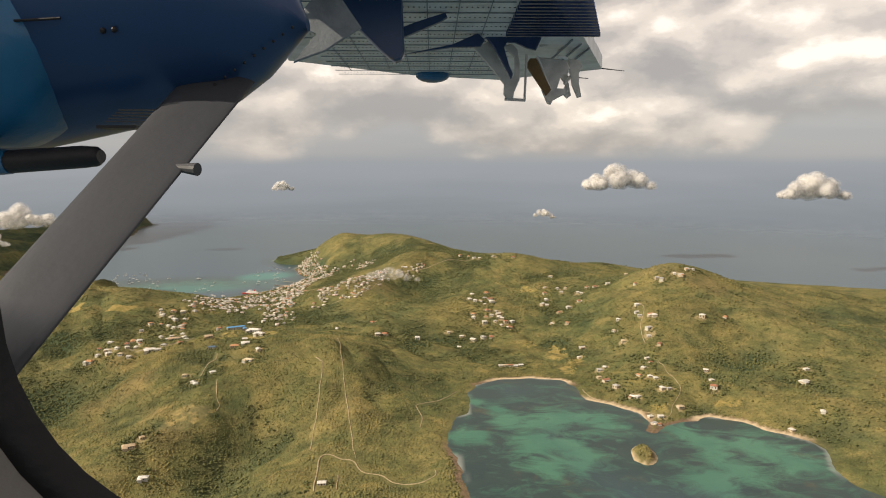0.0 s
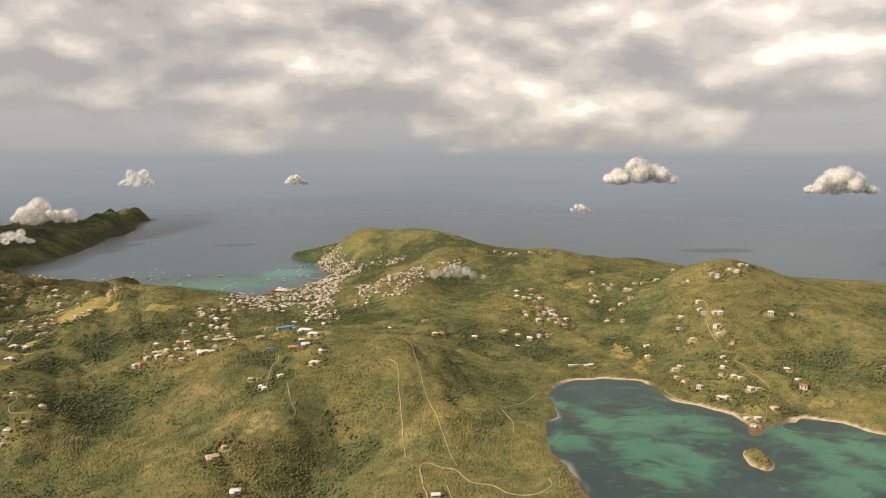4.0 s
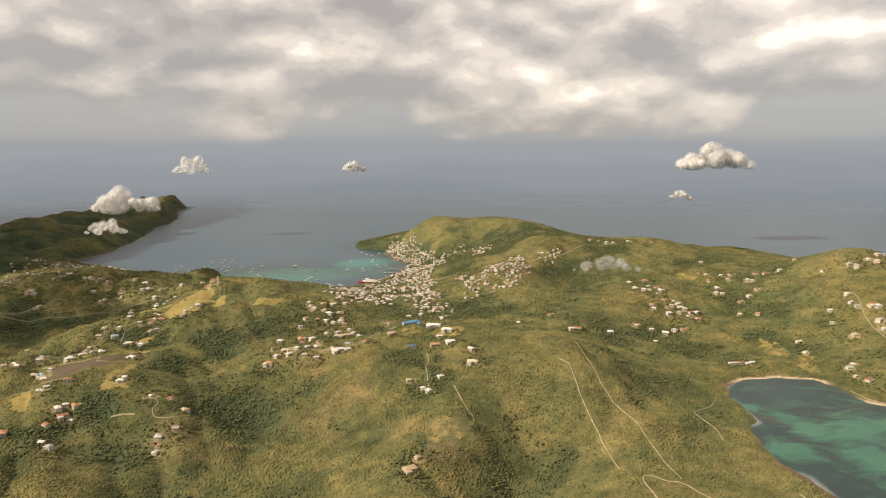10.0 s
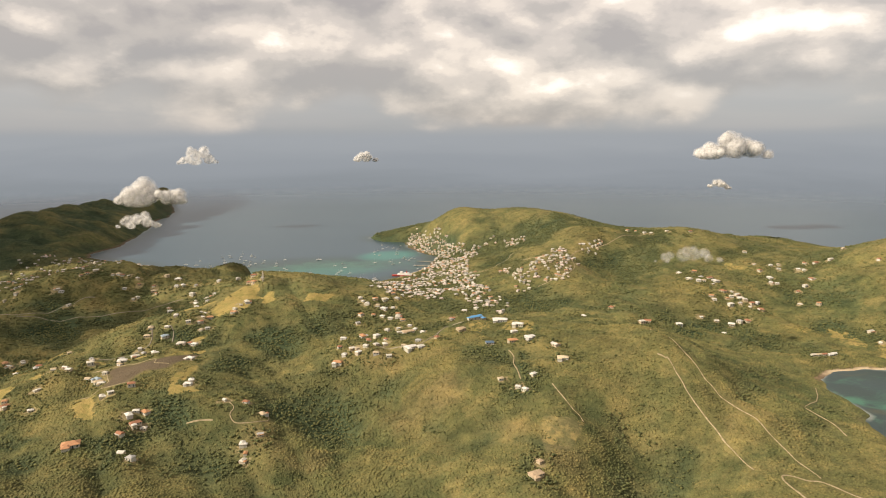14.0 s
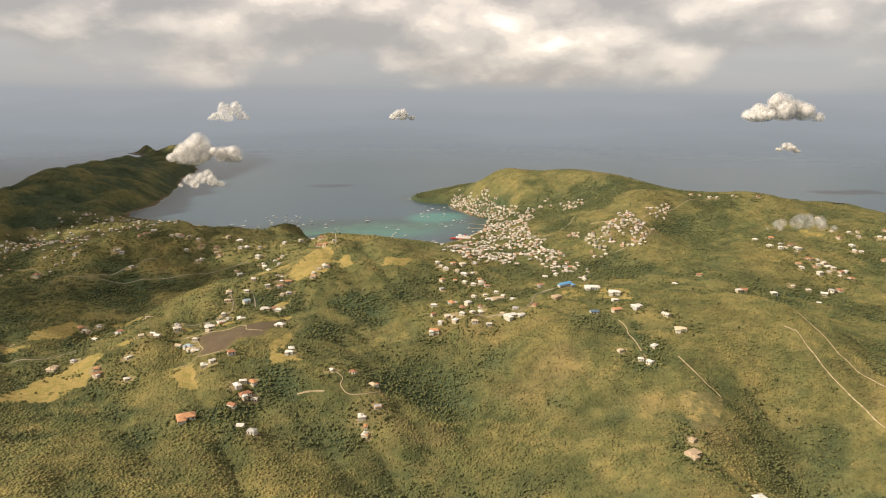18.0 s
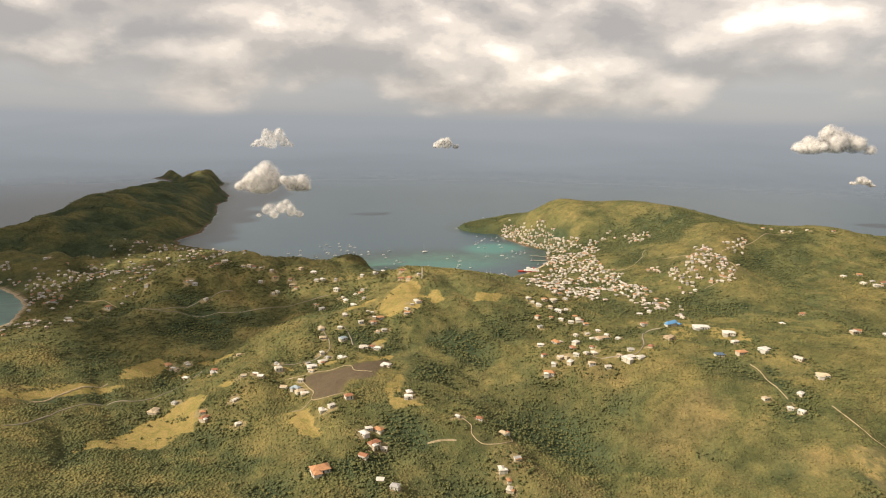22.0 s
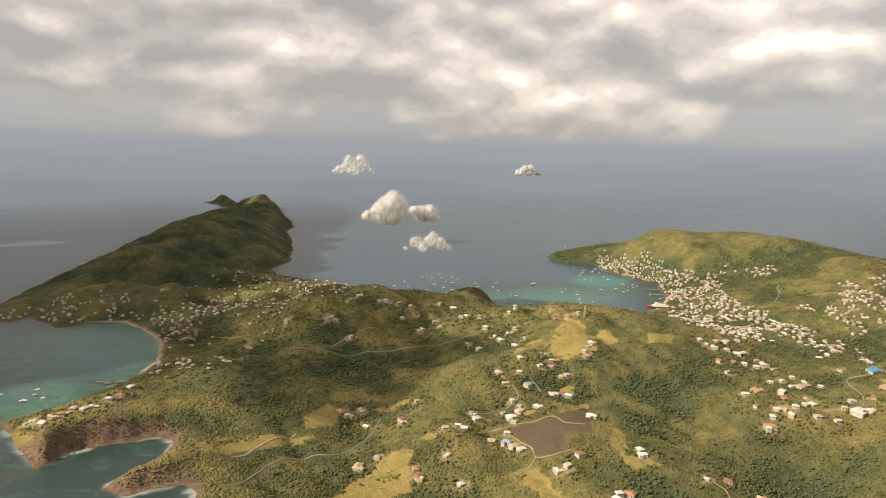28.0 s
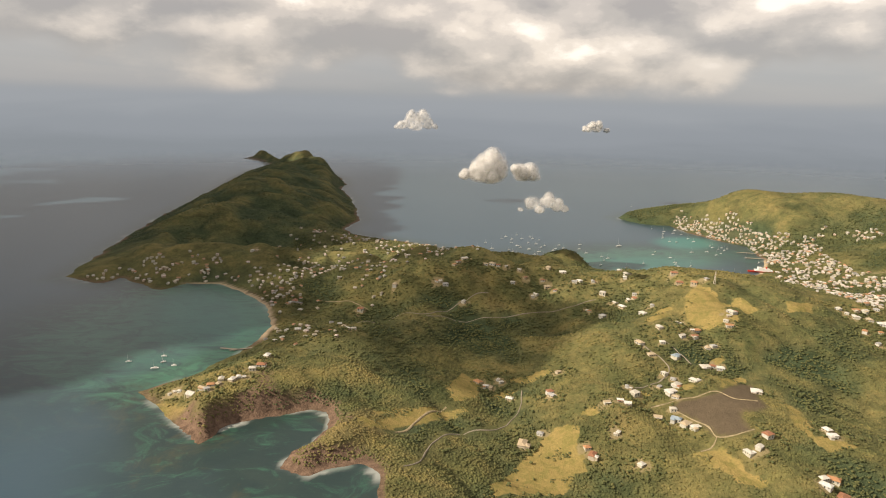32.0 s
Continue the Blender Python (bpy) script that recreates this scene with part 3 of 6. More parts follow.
ROCK_SLIDE = np.array([(-1170, 915), (-1171, 932), (-1172, 985), (-1160, 961), (-1149, 925), (-1149, 917), (-1169, 905)], float)
ROCK_POINT = np.array([(-1123, 866), (-1096, 841), (-1066, 854), (-1063, 838), (-1085, 831), (-1102, 816), (-1127, 822)], float)


def grassy(x, y):
    """How much of the ground is open grass, 0 to 1."""
    m = np.zeros(np.shape(x))
    for e in MEADOWS:
        m = np.maximum(m, blob(x, y, *e, 0.85))
    for k, p in enumerate(PLOTS):
        full = 1.0 if k < len(PLOTS) - len(FAINT_PLOTS) else 0.6
        near = (np.abs(x - p[:, 0].mean()) < 120) & (np.abs(y - p[:, 1].mean()) < 120)
        if near.any():
            m[near] = np.maximum(m[near], full * smooth(-4, 3, shore(x[near], y[near], p) + 2.5 * grain(x[near], y[near], 9, 77)))
    return m


gx = steps((-1830, -1300, 12), (-1300, 420, 5), (420, 1260, 14))
gy = steps((436, 1120, 4.5), (1120, 1600, 6), (1600, 2200, 10), (2200, 3640, 16))
X, Y = np.meshgrid(gx, gy)
Z, SHORE = land(X, Y)
meadow = np.maximum(grassy(X, Y), 0.36 * smooth(-1, 1, shore(X, Y, CLEARING)))
wood_and_shade, dry = cover(X, Y)
earth = smooth(-2.5, 2.5, shore(X, Y, PLOUGHED))
zy, zx = np.gradient(Z, gy, gx)
steep = np.hypot(zx, zy)
near_cove = smooth(120, 80, np.hypot(X + 1140, Y - 885))
rock = np.clip(smooth(0.55, 1.0, steep) * smooth(40, 15, SHORE) * 0.3 + near_cove * smooth(16, 8, SHORE + 7 * grain(X, Y, 14, 10)) * 0.9
               + smooth(-4, 4, shore(X, Y, ROCK_SLIDE) + 3 * grain(X, Y, 9, 78)) * 0.9 + smooth(-5, 3, shore(X, Y, ROCK_POINT) + 3 * grain(X, Y, 9, 79)) * 0.9
               + smooth(9, 4, SHORE) * smooth(-0.4, 0.3, grain(X, Y, 60, 4)) * 0.9, 0, 1)
rock = rock * (1 - blob(X, Y, -430, 1985, 120, 120, 0, 0.3))
beach = blob(X, Y, -1225, 1200, 160, 36, -60, 0.3) + blob(X, Y, -1280, 1300, 90, 30, -30, 0.3) + blob(X, Y, 140, 850, 75, 26, 0, 0.3) + blob(X, Y, 215, 740, 50, 26, -40, 0.3) + blob(X, Y, 345, 690, 70, 24, -30, 0.3) + blob(X, Y, -385, 1480, 70, 22, 60, 0.3) + blob(X, Y, 207, 618, 34, 34, 0, 0.2)
sand = np.clip(beach, 0, 1) * smooth(6.0, 3.5, SHORE + 4.0 * blob(X, Y, 207, 618, 40, 40, 0, 0.2))
keep = np.maximum.reduce([SHORE[:-1, :-1], SHORE[1:, :-1], SHORE[:-1, 1:], SHORE[1:, 1:]]) > -14
ground_sheet = sheet("ground", np.stack((X, Y, Z), 2).reshape(-1, 3), quads(len(gy), len(gx), keep), ground_material,
                     (("meadow", meadow), ("wood_and_shade", wood_and_shade), ("dry", dry), ("earth", earth), ("rock", rock), ("yard", np.zeros_like(X)), ("sand", sand)))
tagged(ground_sheet, "hilly island ground with olive-green scrub, dry grass and sandy shore", "ground", kind="structure")

sx = steps((-5600, -1900, 120), (-1900, -1290, 12), (-1290, -1030, 3.5), (-1030, 0, 10), (0, 420, 5), (420, 520, 10), (520, 4600, 120))
sy = steps((-1200, 420, 60), (420, 540, 10), (540, 960, 4), (960, 2050, 10), (2050, 5200, 60))
SX, SY = np.meshgrid(sx, sy)
D = shore(SX, SY, ISLAND)
shallow = np.clip(blob(SX, SY, 210, 640, 230, 220, 0, 0.35) * smooth(-240, -70, D)
                  + blob(SX, SY, -640, 1560, 260, 110, 12, 0.5) * 0.7 + blob(SX, SY, -1330, 1130, 200, 230, 0, 0.4) * 0.62
                  + smooth(-55, -5, D) * 0.6 + blob(SX, SY, -1140, 850, 130, 110, 0, 0.4) * 0.85, 0, 1)
bank = np.clip(blob(SX, SY, -440, 1690, 70, 55, 30, 0.4) * 0.8 + blob(SX, SY, -1280, 1200, 70, 120, 30, 0.6) * 0.4
               + blob(SX, SY, -600, 1500, 130, 45, 10, 0.5) * 0.4, 0, 1)
sandbar = np.zeros_like(SX)
warp_x, warp_y = SX + 12 * grain(SX, SY, 40, 71), SY + 12 * grain(SX, SY, 40, 72)
for bx, by, r in ((52, 763, 12), (76, 735, 12), (90, 702, 20), (126, 693, 24), (155, 709, 22), (182, 692, 22), (109, 643, 26), (135, 629, 22), (37, 672, 14),
                  (145, 604, 20), (108, 587, 20), (266, 668, 22), (283, 640, 24), (286, 590, 24), (249, 558, 22), (333, 626, 22), (347, 601, 20)):
    sandbar = np.maximum(sandbar, np.exp(-((warp_x - bx) ** 2 + (warp_y - by) ** 2) / (1.3 * r) ** 2))
reef = smooth(-8, 6, shore(SX, SY, np.array([(148, 595), (165, 606), (188, 590), (209, 552), (146, 553)], float))) + blob(SX, SY, 105, 815, 62, 34, -10, 0.5)
sandbar = np.clip(sandbar * (1 - 0.9 * np.clip(reef, 0, 1)) + blob(SX, SY, -1300, 1150, 160, 190, 0, 0.3) * 0.6 + blob(SX, SY, -560, 1540, 200, 90, 12, 0.5) * 0.6, 0, 1)
foam = smooth(-5, -1, D) * smooth(0.1, 0.6, grain(SX, SY, 22, 9)) * 0.35
foam = np.maximum(foam, smooth(-4.5, -1.5, D + 2.5 * grain(SX, SY, 8, 11)) * smooth(150, 110, np.hypot(SX + 1130, SY - 870)) * smooth(-0.2, 0.5, grain(SX, SY, 18, 12)) * 0.6)
haze_fade = smooth(2300, 4300, np.hypot(SX + 500, SY - 200))   # haze put in as transparency: the sea fades out far off
inland = np.minimum.reduce([D[:-1, :-1], D[1:, :-1], D[:-1, 1:], D[1:, 1:]]) > 14
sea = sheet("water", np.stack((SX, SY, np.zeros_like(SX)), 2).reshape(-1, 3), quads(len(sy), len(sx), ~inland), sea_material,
            (("shallow", shallow), ("bank", bank), ("sandbar", sandbar), ("foam", foam), ("distance", haze_fade)))
tagged(sea, "grey-blue sea with turquoise shallows over sand and dark weed", "sea", kind="structure")

# ---- building kit ----


def box(bm, x0, x1, y0, y1, z0, z1):
    v = [bm.verts.new((x, y, z)) for z in (z0, z1) for x, y in ((x0, y0), (x1, y0), (x1, y1), (x0, y1))]
    for q in ((3, 2, 1, 0), (4, 5, 6, 7), (0, 1, 5, 4), (1, 2, 6, 5), (2, 3, 7, 6), (3, 0, 4, 7)):
        bm.faces.new([v[i] for i in q])


def rod(bm, a, b, r0, r1=None, sides=6):
    """A tapered round bar from a to b."""
    a, b = Vector(a), Vector(b)
    r1 = r0 if r1 is None else r1
    m = (b - a).to_track_quat("Z", "Y").to_matrix()
    rings = []
    for p, r in ((a, r0), (b, r1)):
        rings.append([bm.verts.new(p + m @ Vector((r * math.cos(6.2832 * i / sides), r * math.sin(6.2832 * i / sides), 0))) for i in range(sides)])
    for i in range(sides):
        j = (i + 1) % sides
        bm.faces.new((rings[0][i], rings[0][j], rings[1][j], rings[1][i]))
    bm.faces.new(rings[0][::-1])
    bm.faces.new(rings[1])


def hip_roof(bm, l, w, z, rise, over, ridge):
    """A roof over l x w with eaves that overhang; ridge: its length over the plan's."""
    l, w = l / 2 + over, w / 2 + over
    r = l * ridge
    lo = [bm.verts.new(p) for p in ((-l, -w, z), (l, -w, z), (l, w, z), (-l, w, z))]
    lip = [bm.verts.new((v.co.x, v.co.y, z + 0.25)) for v in lo]
    top = [bm.verts.new((-r, 0, z + rise)), bm.verts.new((r, 0, z + rise))]
    bm.faces.new(lo[::-1])
    for i in range(4):
        bm.faces.new((lo[i], lo[(i + 1) % 4], lip[(i + 1) % 4], lip[i]))
    bm.faces.new((lip[0], lip[1], top[1], top[0]))
    bm.faces.new((lip[1], lip[2], top[1]))
    bm.faces.new((lip[2], lip[3], top[0], top[1]))
    bm.faces.new((lip[3], lip[0], top[0]))


wall_paint = painted("house_render", [(0.54, 0.52, 0.43), (0.58, 0.56, 0.49), (0.48, 0.40, 0.28), (0.56, 0.53, 0.43), (0.52, 0.45, 0.34), (0.54, 0.53, 0.49)], 0.8)
roof_paint = painted("roof_metal", [(0.62, 0.59, 0.52), (0.56, 0.52, 0.44), (0.46, 0.24, 0.12), (0.68, 0.66, 0.60), (0.50, 0.40, 0.27), (0.40, 0.39, 0.37), (0.62, 0.60, 0.55), (0.34, 0.16, 0.09), (0.56, 0.53, 0.47)], 0.5, 0.4)
blue_roof = painted("blue_roof_metal", [(0.11, 0.31, 0.56)], 0.45, 0.3)
grey_roof = painted("grey_blue_roof_metal", [(0.30, 0.37, 0.42)], 0.45, 0.3)
slate_roof = painted("dark_blue_roof_metal", [(0.10, 0.16, 0.23)], 0.45, 0.3)
cream_roof = painted("cream_tiled_roof", [(0.60, 0.50, 0.34)], 0.7, 0.4)
white_roof = painted("white_roof", [(0.66, 0.63, 0.58)], 0.55, 0.3)
orange_roof = painted("orange_tiled_roof", [(0.48, 0.25, 0.13)], 0.7, 0.5)
tan_roof = painted("tan_tiled_roof", [(0.44, 0.33, 0.22)], 0.75, 0.5)
window_dark, nt, b = material("window_glass", 0.15, 0, 0.6)
nt.links.new(mix(nt, speck(nt, 0.6), (0.03, 0.04, 0.05), (0.06, 0.07, 0.08)), b.inputs["Base Color"])


def house_model(l, w, h, rise, ridge, wing=0.0, roof=None, porch=False):
    """A small island house: rendered walls on a footing, overhanging roof, windows and a door."""
    root = new("house")
    bm = bmesh.new()
    box(bm, -l / 2, l / 2, -w / 2, w / 2, -3.2, h)
    if wing:
        box(bm, -l / 2 + 0.4, -l / 2 + 0.4 + w * 0.7, -w / 2 - wing, -w / 2 + 0.3, -3.2, h - 0.2)
    part("wall", bm, wall_paint, root)
    bm = bmesh.new()
    hip_roof(bm, l, w, h, rise, 0.6, ridge)
    part("roof", bm, roof or roof_paint, root)
    if wing:
        bm = bmesh.new()
        hip_roof(bm, w * 0.7, wing + 1.5, h - 0.2, rise * 0.7, 0.5, 0.3)
        bmesh.ops.translate(bm, verts=bm.verts, vec=(-l / 2 + 0.4 + w * 0.35, -w / 2 - wing / 2 + 0.3, 0))
        part("wing_roof", bm, roof or roof_paint, root)
    n = max(2, int(l / 3.2))
    for i in range(n):
        x = -l / 2 + (i + 0.5) * l / n
        for side in (-1, 1):
            if side < 0 and wing and x < -l / 2 + 0.4 + w * 0.7:
                continue
            bm = bmesh.new()
            tall = i == n // 2
            box(bm, x - 0.6, x + 0.6, side * w / 2 - 0.06, side * w / 2 + 0.06, 0.2 if tall else h * 0.35, h * 0.8)
            part("door" if tall else "window", bm, window_dark, root)
    if porch:
        bm = bmesh.new()
        box(bm, -l / 2, l / 2, -w / 2 - 2.4, -w / 2 - 0.003, h - 0.5, h - 0.25)
        part("porch_roof", bm, roof or roof_paint, root)
        for i in range(4):
            bm = bmesh.new()
            x = -l / 2 + 0.2 + i * (l - 0.4) / 3
            box(bm, x - 0.1, x + 0.1, -w / 2 - 2.3, -w / 2 - 2.1, -5, h - 0.5)
            part("post", bm, wall_paint, root)
    return root

# ---- roads and tracks: points of the centre line ----
ROAD_CUT_A = [(-150, 806), (-143, 800), (-139, 785), (-129, 648)]
ROAD_CUT_B = [(-131, 868), (-125, 845), (-80, 630)]
ROAD_LOOP = [(-107, 551), (-114, 630), (-93, 627), (-80, 623), (-70, 600), (-49, 587), (-34, 571), (-14, 566), (0, 575),
    (0, 588)]
ROAD_BAYROAD = [(28, 795), (25, 789), (6, 761), (-19, 744), (-20, 734), (-14, 712), (-15, 686)]
ROAD_SPUR = [(-91, 591), (-87, 548)]
ROAD_SHORE = [(190, 803), (195, 774), (216, 753), (240, 730), (263, 706), (279, 729), (299, 759), (301, 791), (305, 855)]
ROAD_BAYHILL = [(302, 903), (312, 954), (331, 1000), (328, 1022)]
ROAD_DRIVE = [(-620, 843), (-608, 830), (-609, 816), (-600, 803), (-584, 803), (-570, 813), (-571, 825)]
ROAD_TERRACE = [(-652, 808), (-640, 808), (-625, 808)]
ROAD_FARM = [(-299, 880), (-296, 866), (-300, 846), (-299, 830), (-299, 812)]
ROAD_DIRT = [(-270, 790), (-265, 772), (-259, 756), (-253, 746), (-253, 733)]
ROAD_RIDGEROAD = [(-1095, 1161), (-1053, 1171), (-1012, 1164), (-979, 1198), (-948, 1224), (-920, 1232)]
ROAD_LANE = [(-772, 1064), (-764, 1040), (-758, 1019), (-757, 1002), (-772, 988), (-805, 969)]
ROAD_FIELDROAD = [(-800, 938), (-786, 941), (-758, 947), (-730, 951), (-723, 930), (-705, 924)]
ROAD_VALLEYROAD = [(-1035, 832), (-1023, 845), (-1015, 874), (-1006, 892), (-998, 903), (-980, 916), (-958, 919), (-944, 929), (-934, 941), (-919, 972), (-910, 1014)]
ROAD_FIELDSOUTH = [(-782, 932), (-772, 913), (-765, 896), (-765, 878), (-751, 873), (-733, 878)]
ROAD_FIELDEXIT = [(-765, 878), (-771, 871), (-783, 867)]
ROAD_CLIFFPATH = [(-994, 955), (-1016, 930), (-1030, 904), (-1043, 890)]
ROAD_UPPER = [(-744, 1055), (-736, 1040), (-729, 1013)]
ROAD_SCHOOLROAD = [(-335, 1022), (-351, 1030), (-369, 1002), (-381, 968), (-399, 943), (-421, 940), (-438, 944), (-452, 950)]

ROAD_VALLEYSIDE = [(-1008, 1161), (-940, 1188), (-886, 1199), (-847, 1205), (-803, 1210), (-775, 1215)]
ROAD_VILLAGE = [(-1158, 1253), (-1117, 1237), (-1084, 1214)]
ROAD_ESTATE = [(-188, 1356), (-130, 1305), (-80, 1349), (-96, 1332), (-111, 1262), (-126, 1222), (-190, 1194)]
ROAD_SUMMIT = [(-80, 1349), (-51, 1363), (-5, 1378), (40, 1410), (92, 1439)]
ROAD_SWITCHBACK = [(-290, 1399), (-257, 1356), (-205, 1410), (-192, 1437), (-183, 1447)]


def strip(points, width):
    """A ribbon laid over the ground along smooth curves through the points."""
    p = np.array(points, float)
    out = []
    for i in range(len(p) - 1):
        a, b, c, d = p[max(i - 1, 0)], p[i], p[i + 1], p[min(i + 2, len(p) - 1)]
        n = max(2, int(np.hypot(*(c - b)) / 2.5))
        for k in range(n):
            t = k / n
            out.append(0.5 * ((2 * b) + (c - a) * t + (2 * a - 5 * b + 4 * c - d) * t * t + (3 * b - a - 3 * c + d) * t ** 3))
    out = np.array(out + [p[-1]])
    out = out + np.stack((grain(out[:, 0], out[:, 1], 14, 21), grain(out[:, 0], out[:, 1], 14, 22)), 1) * 0.7
    way = np.gradient(out, axis=0)
    side = np.stack((-way[:, 1], way[:, 0]), 1) / np.maximum(np.hypot(way[:, 0], way[:, 1]), 1e-6)[:, None]
    wide = width * (1 + 0.45 * grain(out[:, 0], out[:, 1], 7, 23))[:, None]
    rows = [out + side * wide * k for k in (-0.6, -0.5, 0.0, 0.5, 0.6)]
    z = [land(q[:, 0], q[:, 1])[0] + lift for q, lift in zip(rows, (-0.4, 0.45, 0.5, 0.45, -0.4))]
    v = np.stack([np.column_stack((q, h)) for q, h in zip(rows, z)], 1)
    return v.reshape(-1, 3), quads(len(out), 5, np.ones((len(out) - 1, 4), bool)), out


dirt_road, nt, b = material("pale_dirt_road", 0.95, 0, 0.1)
nt.links.new(mix(nt, ramp(nt, speck(nt, 0.3, 6.0, 0.65), [(0.3, 0.0), (0.7, 1.0)]), (0.19, 0.155, 0.085), (0.42, 0.34, 0.22)), b.inputs["Base Color"])
tar_road, nt, b = material("grey_road", 0.9, 0, 0.2)
nt.links.new(mix(nt, speck(nt, 0.3, 6.0, 0.65), (0.17, 0.15, 0.12), (0.33, 0.28, 0.21)), b.inputs["Base Color"])
ROADS = []
for points, width, mat, words in ((ROAD_CUT_A, 0.85, dirt_road, "straight cleared track of pale earth down the hill"), (ROAD_CUT_B, 0.85, dirt_road, "straight cleared track of pale earth down the hill"),
                                  (ROAD_LOOP, 1.0, dirt_road, "curving pale dirt road at the foot of the hill"), (ROAD_SPUR, 0.9, dirt_road, "short pale dirt spur road"),
                                  (ROAD_BAYROAD, 0.75, dirt_road, "faint winding track on the scrub slope"), (ROAD_SHORE, 0.6, dirt_road, "pale shore road behind the beach"),
                                  (ROAD_BAYHILL, 0.9, dirt_road, "steep pale lane between houses"), (ROAD_DRIVE, 1.0, dirt_road, "looping pale driveway round two houses"),
                                  (ROAD_TERRACE, 1.5, dirt_road, "short terrace track across the slope"), (ROAD_FARM, 1.1, dirt_road, "earth lane through trees"),
                                  (ROAD_DIRT, 0.9, dirt_road, "brown dirt track over scrub"), (ROAD_RIDGEROAD, 1.0, tar_road, "grey road along the valley side"),
                                  (ROAD_LANE, 1.2, tar_road, "winding grey lane past the villas"), (ROAD_FIELDROAD, 1.2, dirt_road, "pale track round the ploughed field"),
                                  (ROAD_VALLEYROAD, 1.0, tar_road, "winding grey road over the grassy hill"), (ROAD_UPPER, 1.1, tar_road, "narrow straight lane between villas"),
                                  (ROAD_FIELDSOUTH, 1.3, dirt_road, "pale track along the foot of the ploughed field"), (ROAD_FIELDEXIT, 1.2, dirt_road, "short pale track below the ploughed field"),
                                  (ROAD_CLIFFPATH, 1.6, dirt_road, "brown footpath over the dry cliff top"),
                                  (ROAD_SCHOOLROAD, 1.4, tar_road, "grey road below the school"),
                                  (ROAD_VALLEYSIDE, 0.75, tar_road, "narrow track along the wooded valley side"), (ROAD_VILLAGE, 1.1, dirt_road, "pale lane above the beach village"),
                                  (ROAD_ESTATE, 0.9, dirt_road, "pale road looping through the hillside houses"), (ROAD_SUMMIT, 0.9, dirt_road, "pale road climbing to the ridge houses"),
                                  (ROAD_SWITCHBACK, 0.9, dirt_road, "pale switchback road above the town")):
    v, f, line = strip(points, width)
    ROADS.append(line)
    tagged(sheet("road", v, f, mat), words, "road", kind="structure")

# ---- houses, by neighbourhood ----
RIDGE_HOUSES = [(61, 1460), (92, 1443), (133, 1429), (175, 1411), (217, 1246), (212, 1218), (244, 1214), (272, 1201), (263, 1152),
    (277, 1193), (305, 1204), (327, 1198), (206, 1156), (222, 1123), (240, 1133), (203, 1088), (227, 1078)]
VALLEY_HOUSES = [(67, 1184), (76, 1169), (87, 1172), (93, 1153), (106, 1171), (94, 1123), (110, 1124), (69, 1101), (91, 1102),
    (101, 1109), (113, 1115), (87, 1084), (106, 1090), (115, 1078), (129, 1072), (82, 1047), (95, 1048), (46, 1048),
    (65, 1039), (41, 1015), (-103, 1081), (-88, 1000), (-77, 1007), (-26, 1017), (25, 1053), (-158, 1042)]
BAY_HOUSES = [(388, 1107), (392, 1096), (425, 1096), (446, 1123), (456, 1122), (325, 1015), (319, 998), (320, 985), (334, 975),
    (336, 964), (277, 973), (291, 1000), (278, 927), (318, 936), (313, 919), (317, 887), (227, 967), (215, 933),
    (292, 863), (293, 851), (276, 829), (226, 858), (234, 863), (220, 837), (225, 821), (230, 792), (263, 805),
    (274, 796), (279, 790), (285, 760), (278, 763), (248, 761), (242, 763), (286, 725), (246, 709), (256, 705),
    (244, 691), (249, 688), (475, 799), (453, 765), (339, 758), (346, 781), (426, 681), (384, 666), (356, 822)]
SCHOOL_HOUSES = [(-482, 1090), (-457, 1117), (-448, 1108), (-450, 1085), (-438, 1078), (-427, 1082), (-427, 1041), (-411, 1046), (-426, 1022),
    (-394, 1017), (-457, 993), (-487, 951), (-481, 948), (-470, 948), (-497, 944), (-505, 934),
    (-479, 940), (-457, 930), (-446, 956), (-441, 922), (-401, 928), (-403, 953), (-379, 953),
    (-350, 1044), (-243, 882), (-320, 816),
    (-304, 800), (-298, 792), (-284, 816), (-480, 1128), (-461, 1138), (-427, 1147), (-323, 1123), (-303, 1136)]
RIDGE_TOP_HOUSES = [(-692, 1368), (-705, 1297), (-725, 1248), (-747, 1188), (-752, 1203), (-726, 1201), (-792, 1194), (-780, 1165), (-742, 1074),
    (-747, 1050), (-771, 1055), (-696, 1078), (-707, 1095), (-713, 1095), (-654, 1088), (-647, 1096), (-661, 1080), (-705, 1062),
    (-699, 1041), (-691, 1044), (-716, 1008), (-706, 1012), (-699, 1008), (-779, 973), (-758, 989), (-762, 972), (-741, 978),
    (-869, 1027), (-811, 966), (-825, 933), (-831, 937), (-810, 956), (-640, 1181), (-654, 1185), (-663, 1229), (-665, 1204)]
FIELD_HOUSES = [(-774, 899), (-667, 870), (-727, 866), (-887, 977), (-844, 899), (-875, 887), (-911, 914), (-929, 903), (-947, 1025),
    (-933, 1033), (-883, 1257), (-863, 1269), (-838, 1266), (-796, 1252), (-787, 1257), (-767, 1260), (-804, 1289), (-825, 1294),
    (-870, 1283), (-899, 1295), (-907, 1300), (-888, 1291), (-854, 1234), (-826, 1240), (-859, 1229)]
NEAR_HOUSES = [(-620, 840), (-598, 843), (-577, 825), (-572, 783), (-588, 774), (-584, 756), (-701, 803), (-692, 801), (-710, 811),
    (-697, 821), (-710, 787), (-683, 741), (-695, 751), (-752, 849), (-743, 850), (-847, 897), (-872, 880),
    (-835, 863), (-780, 906), (-942, 1023), (-930, 1029), (-887, 985), (-814, 968)]
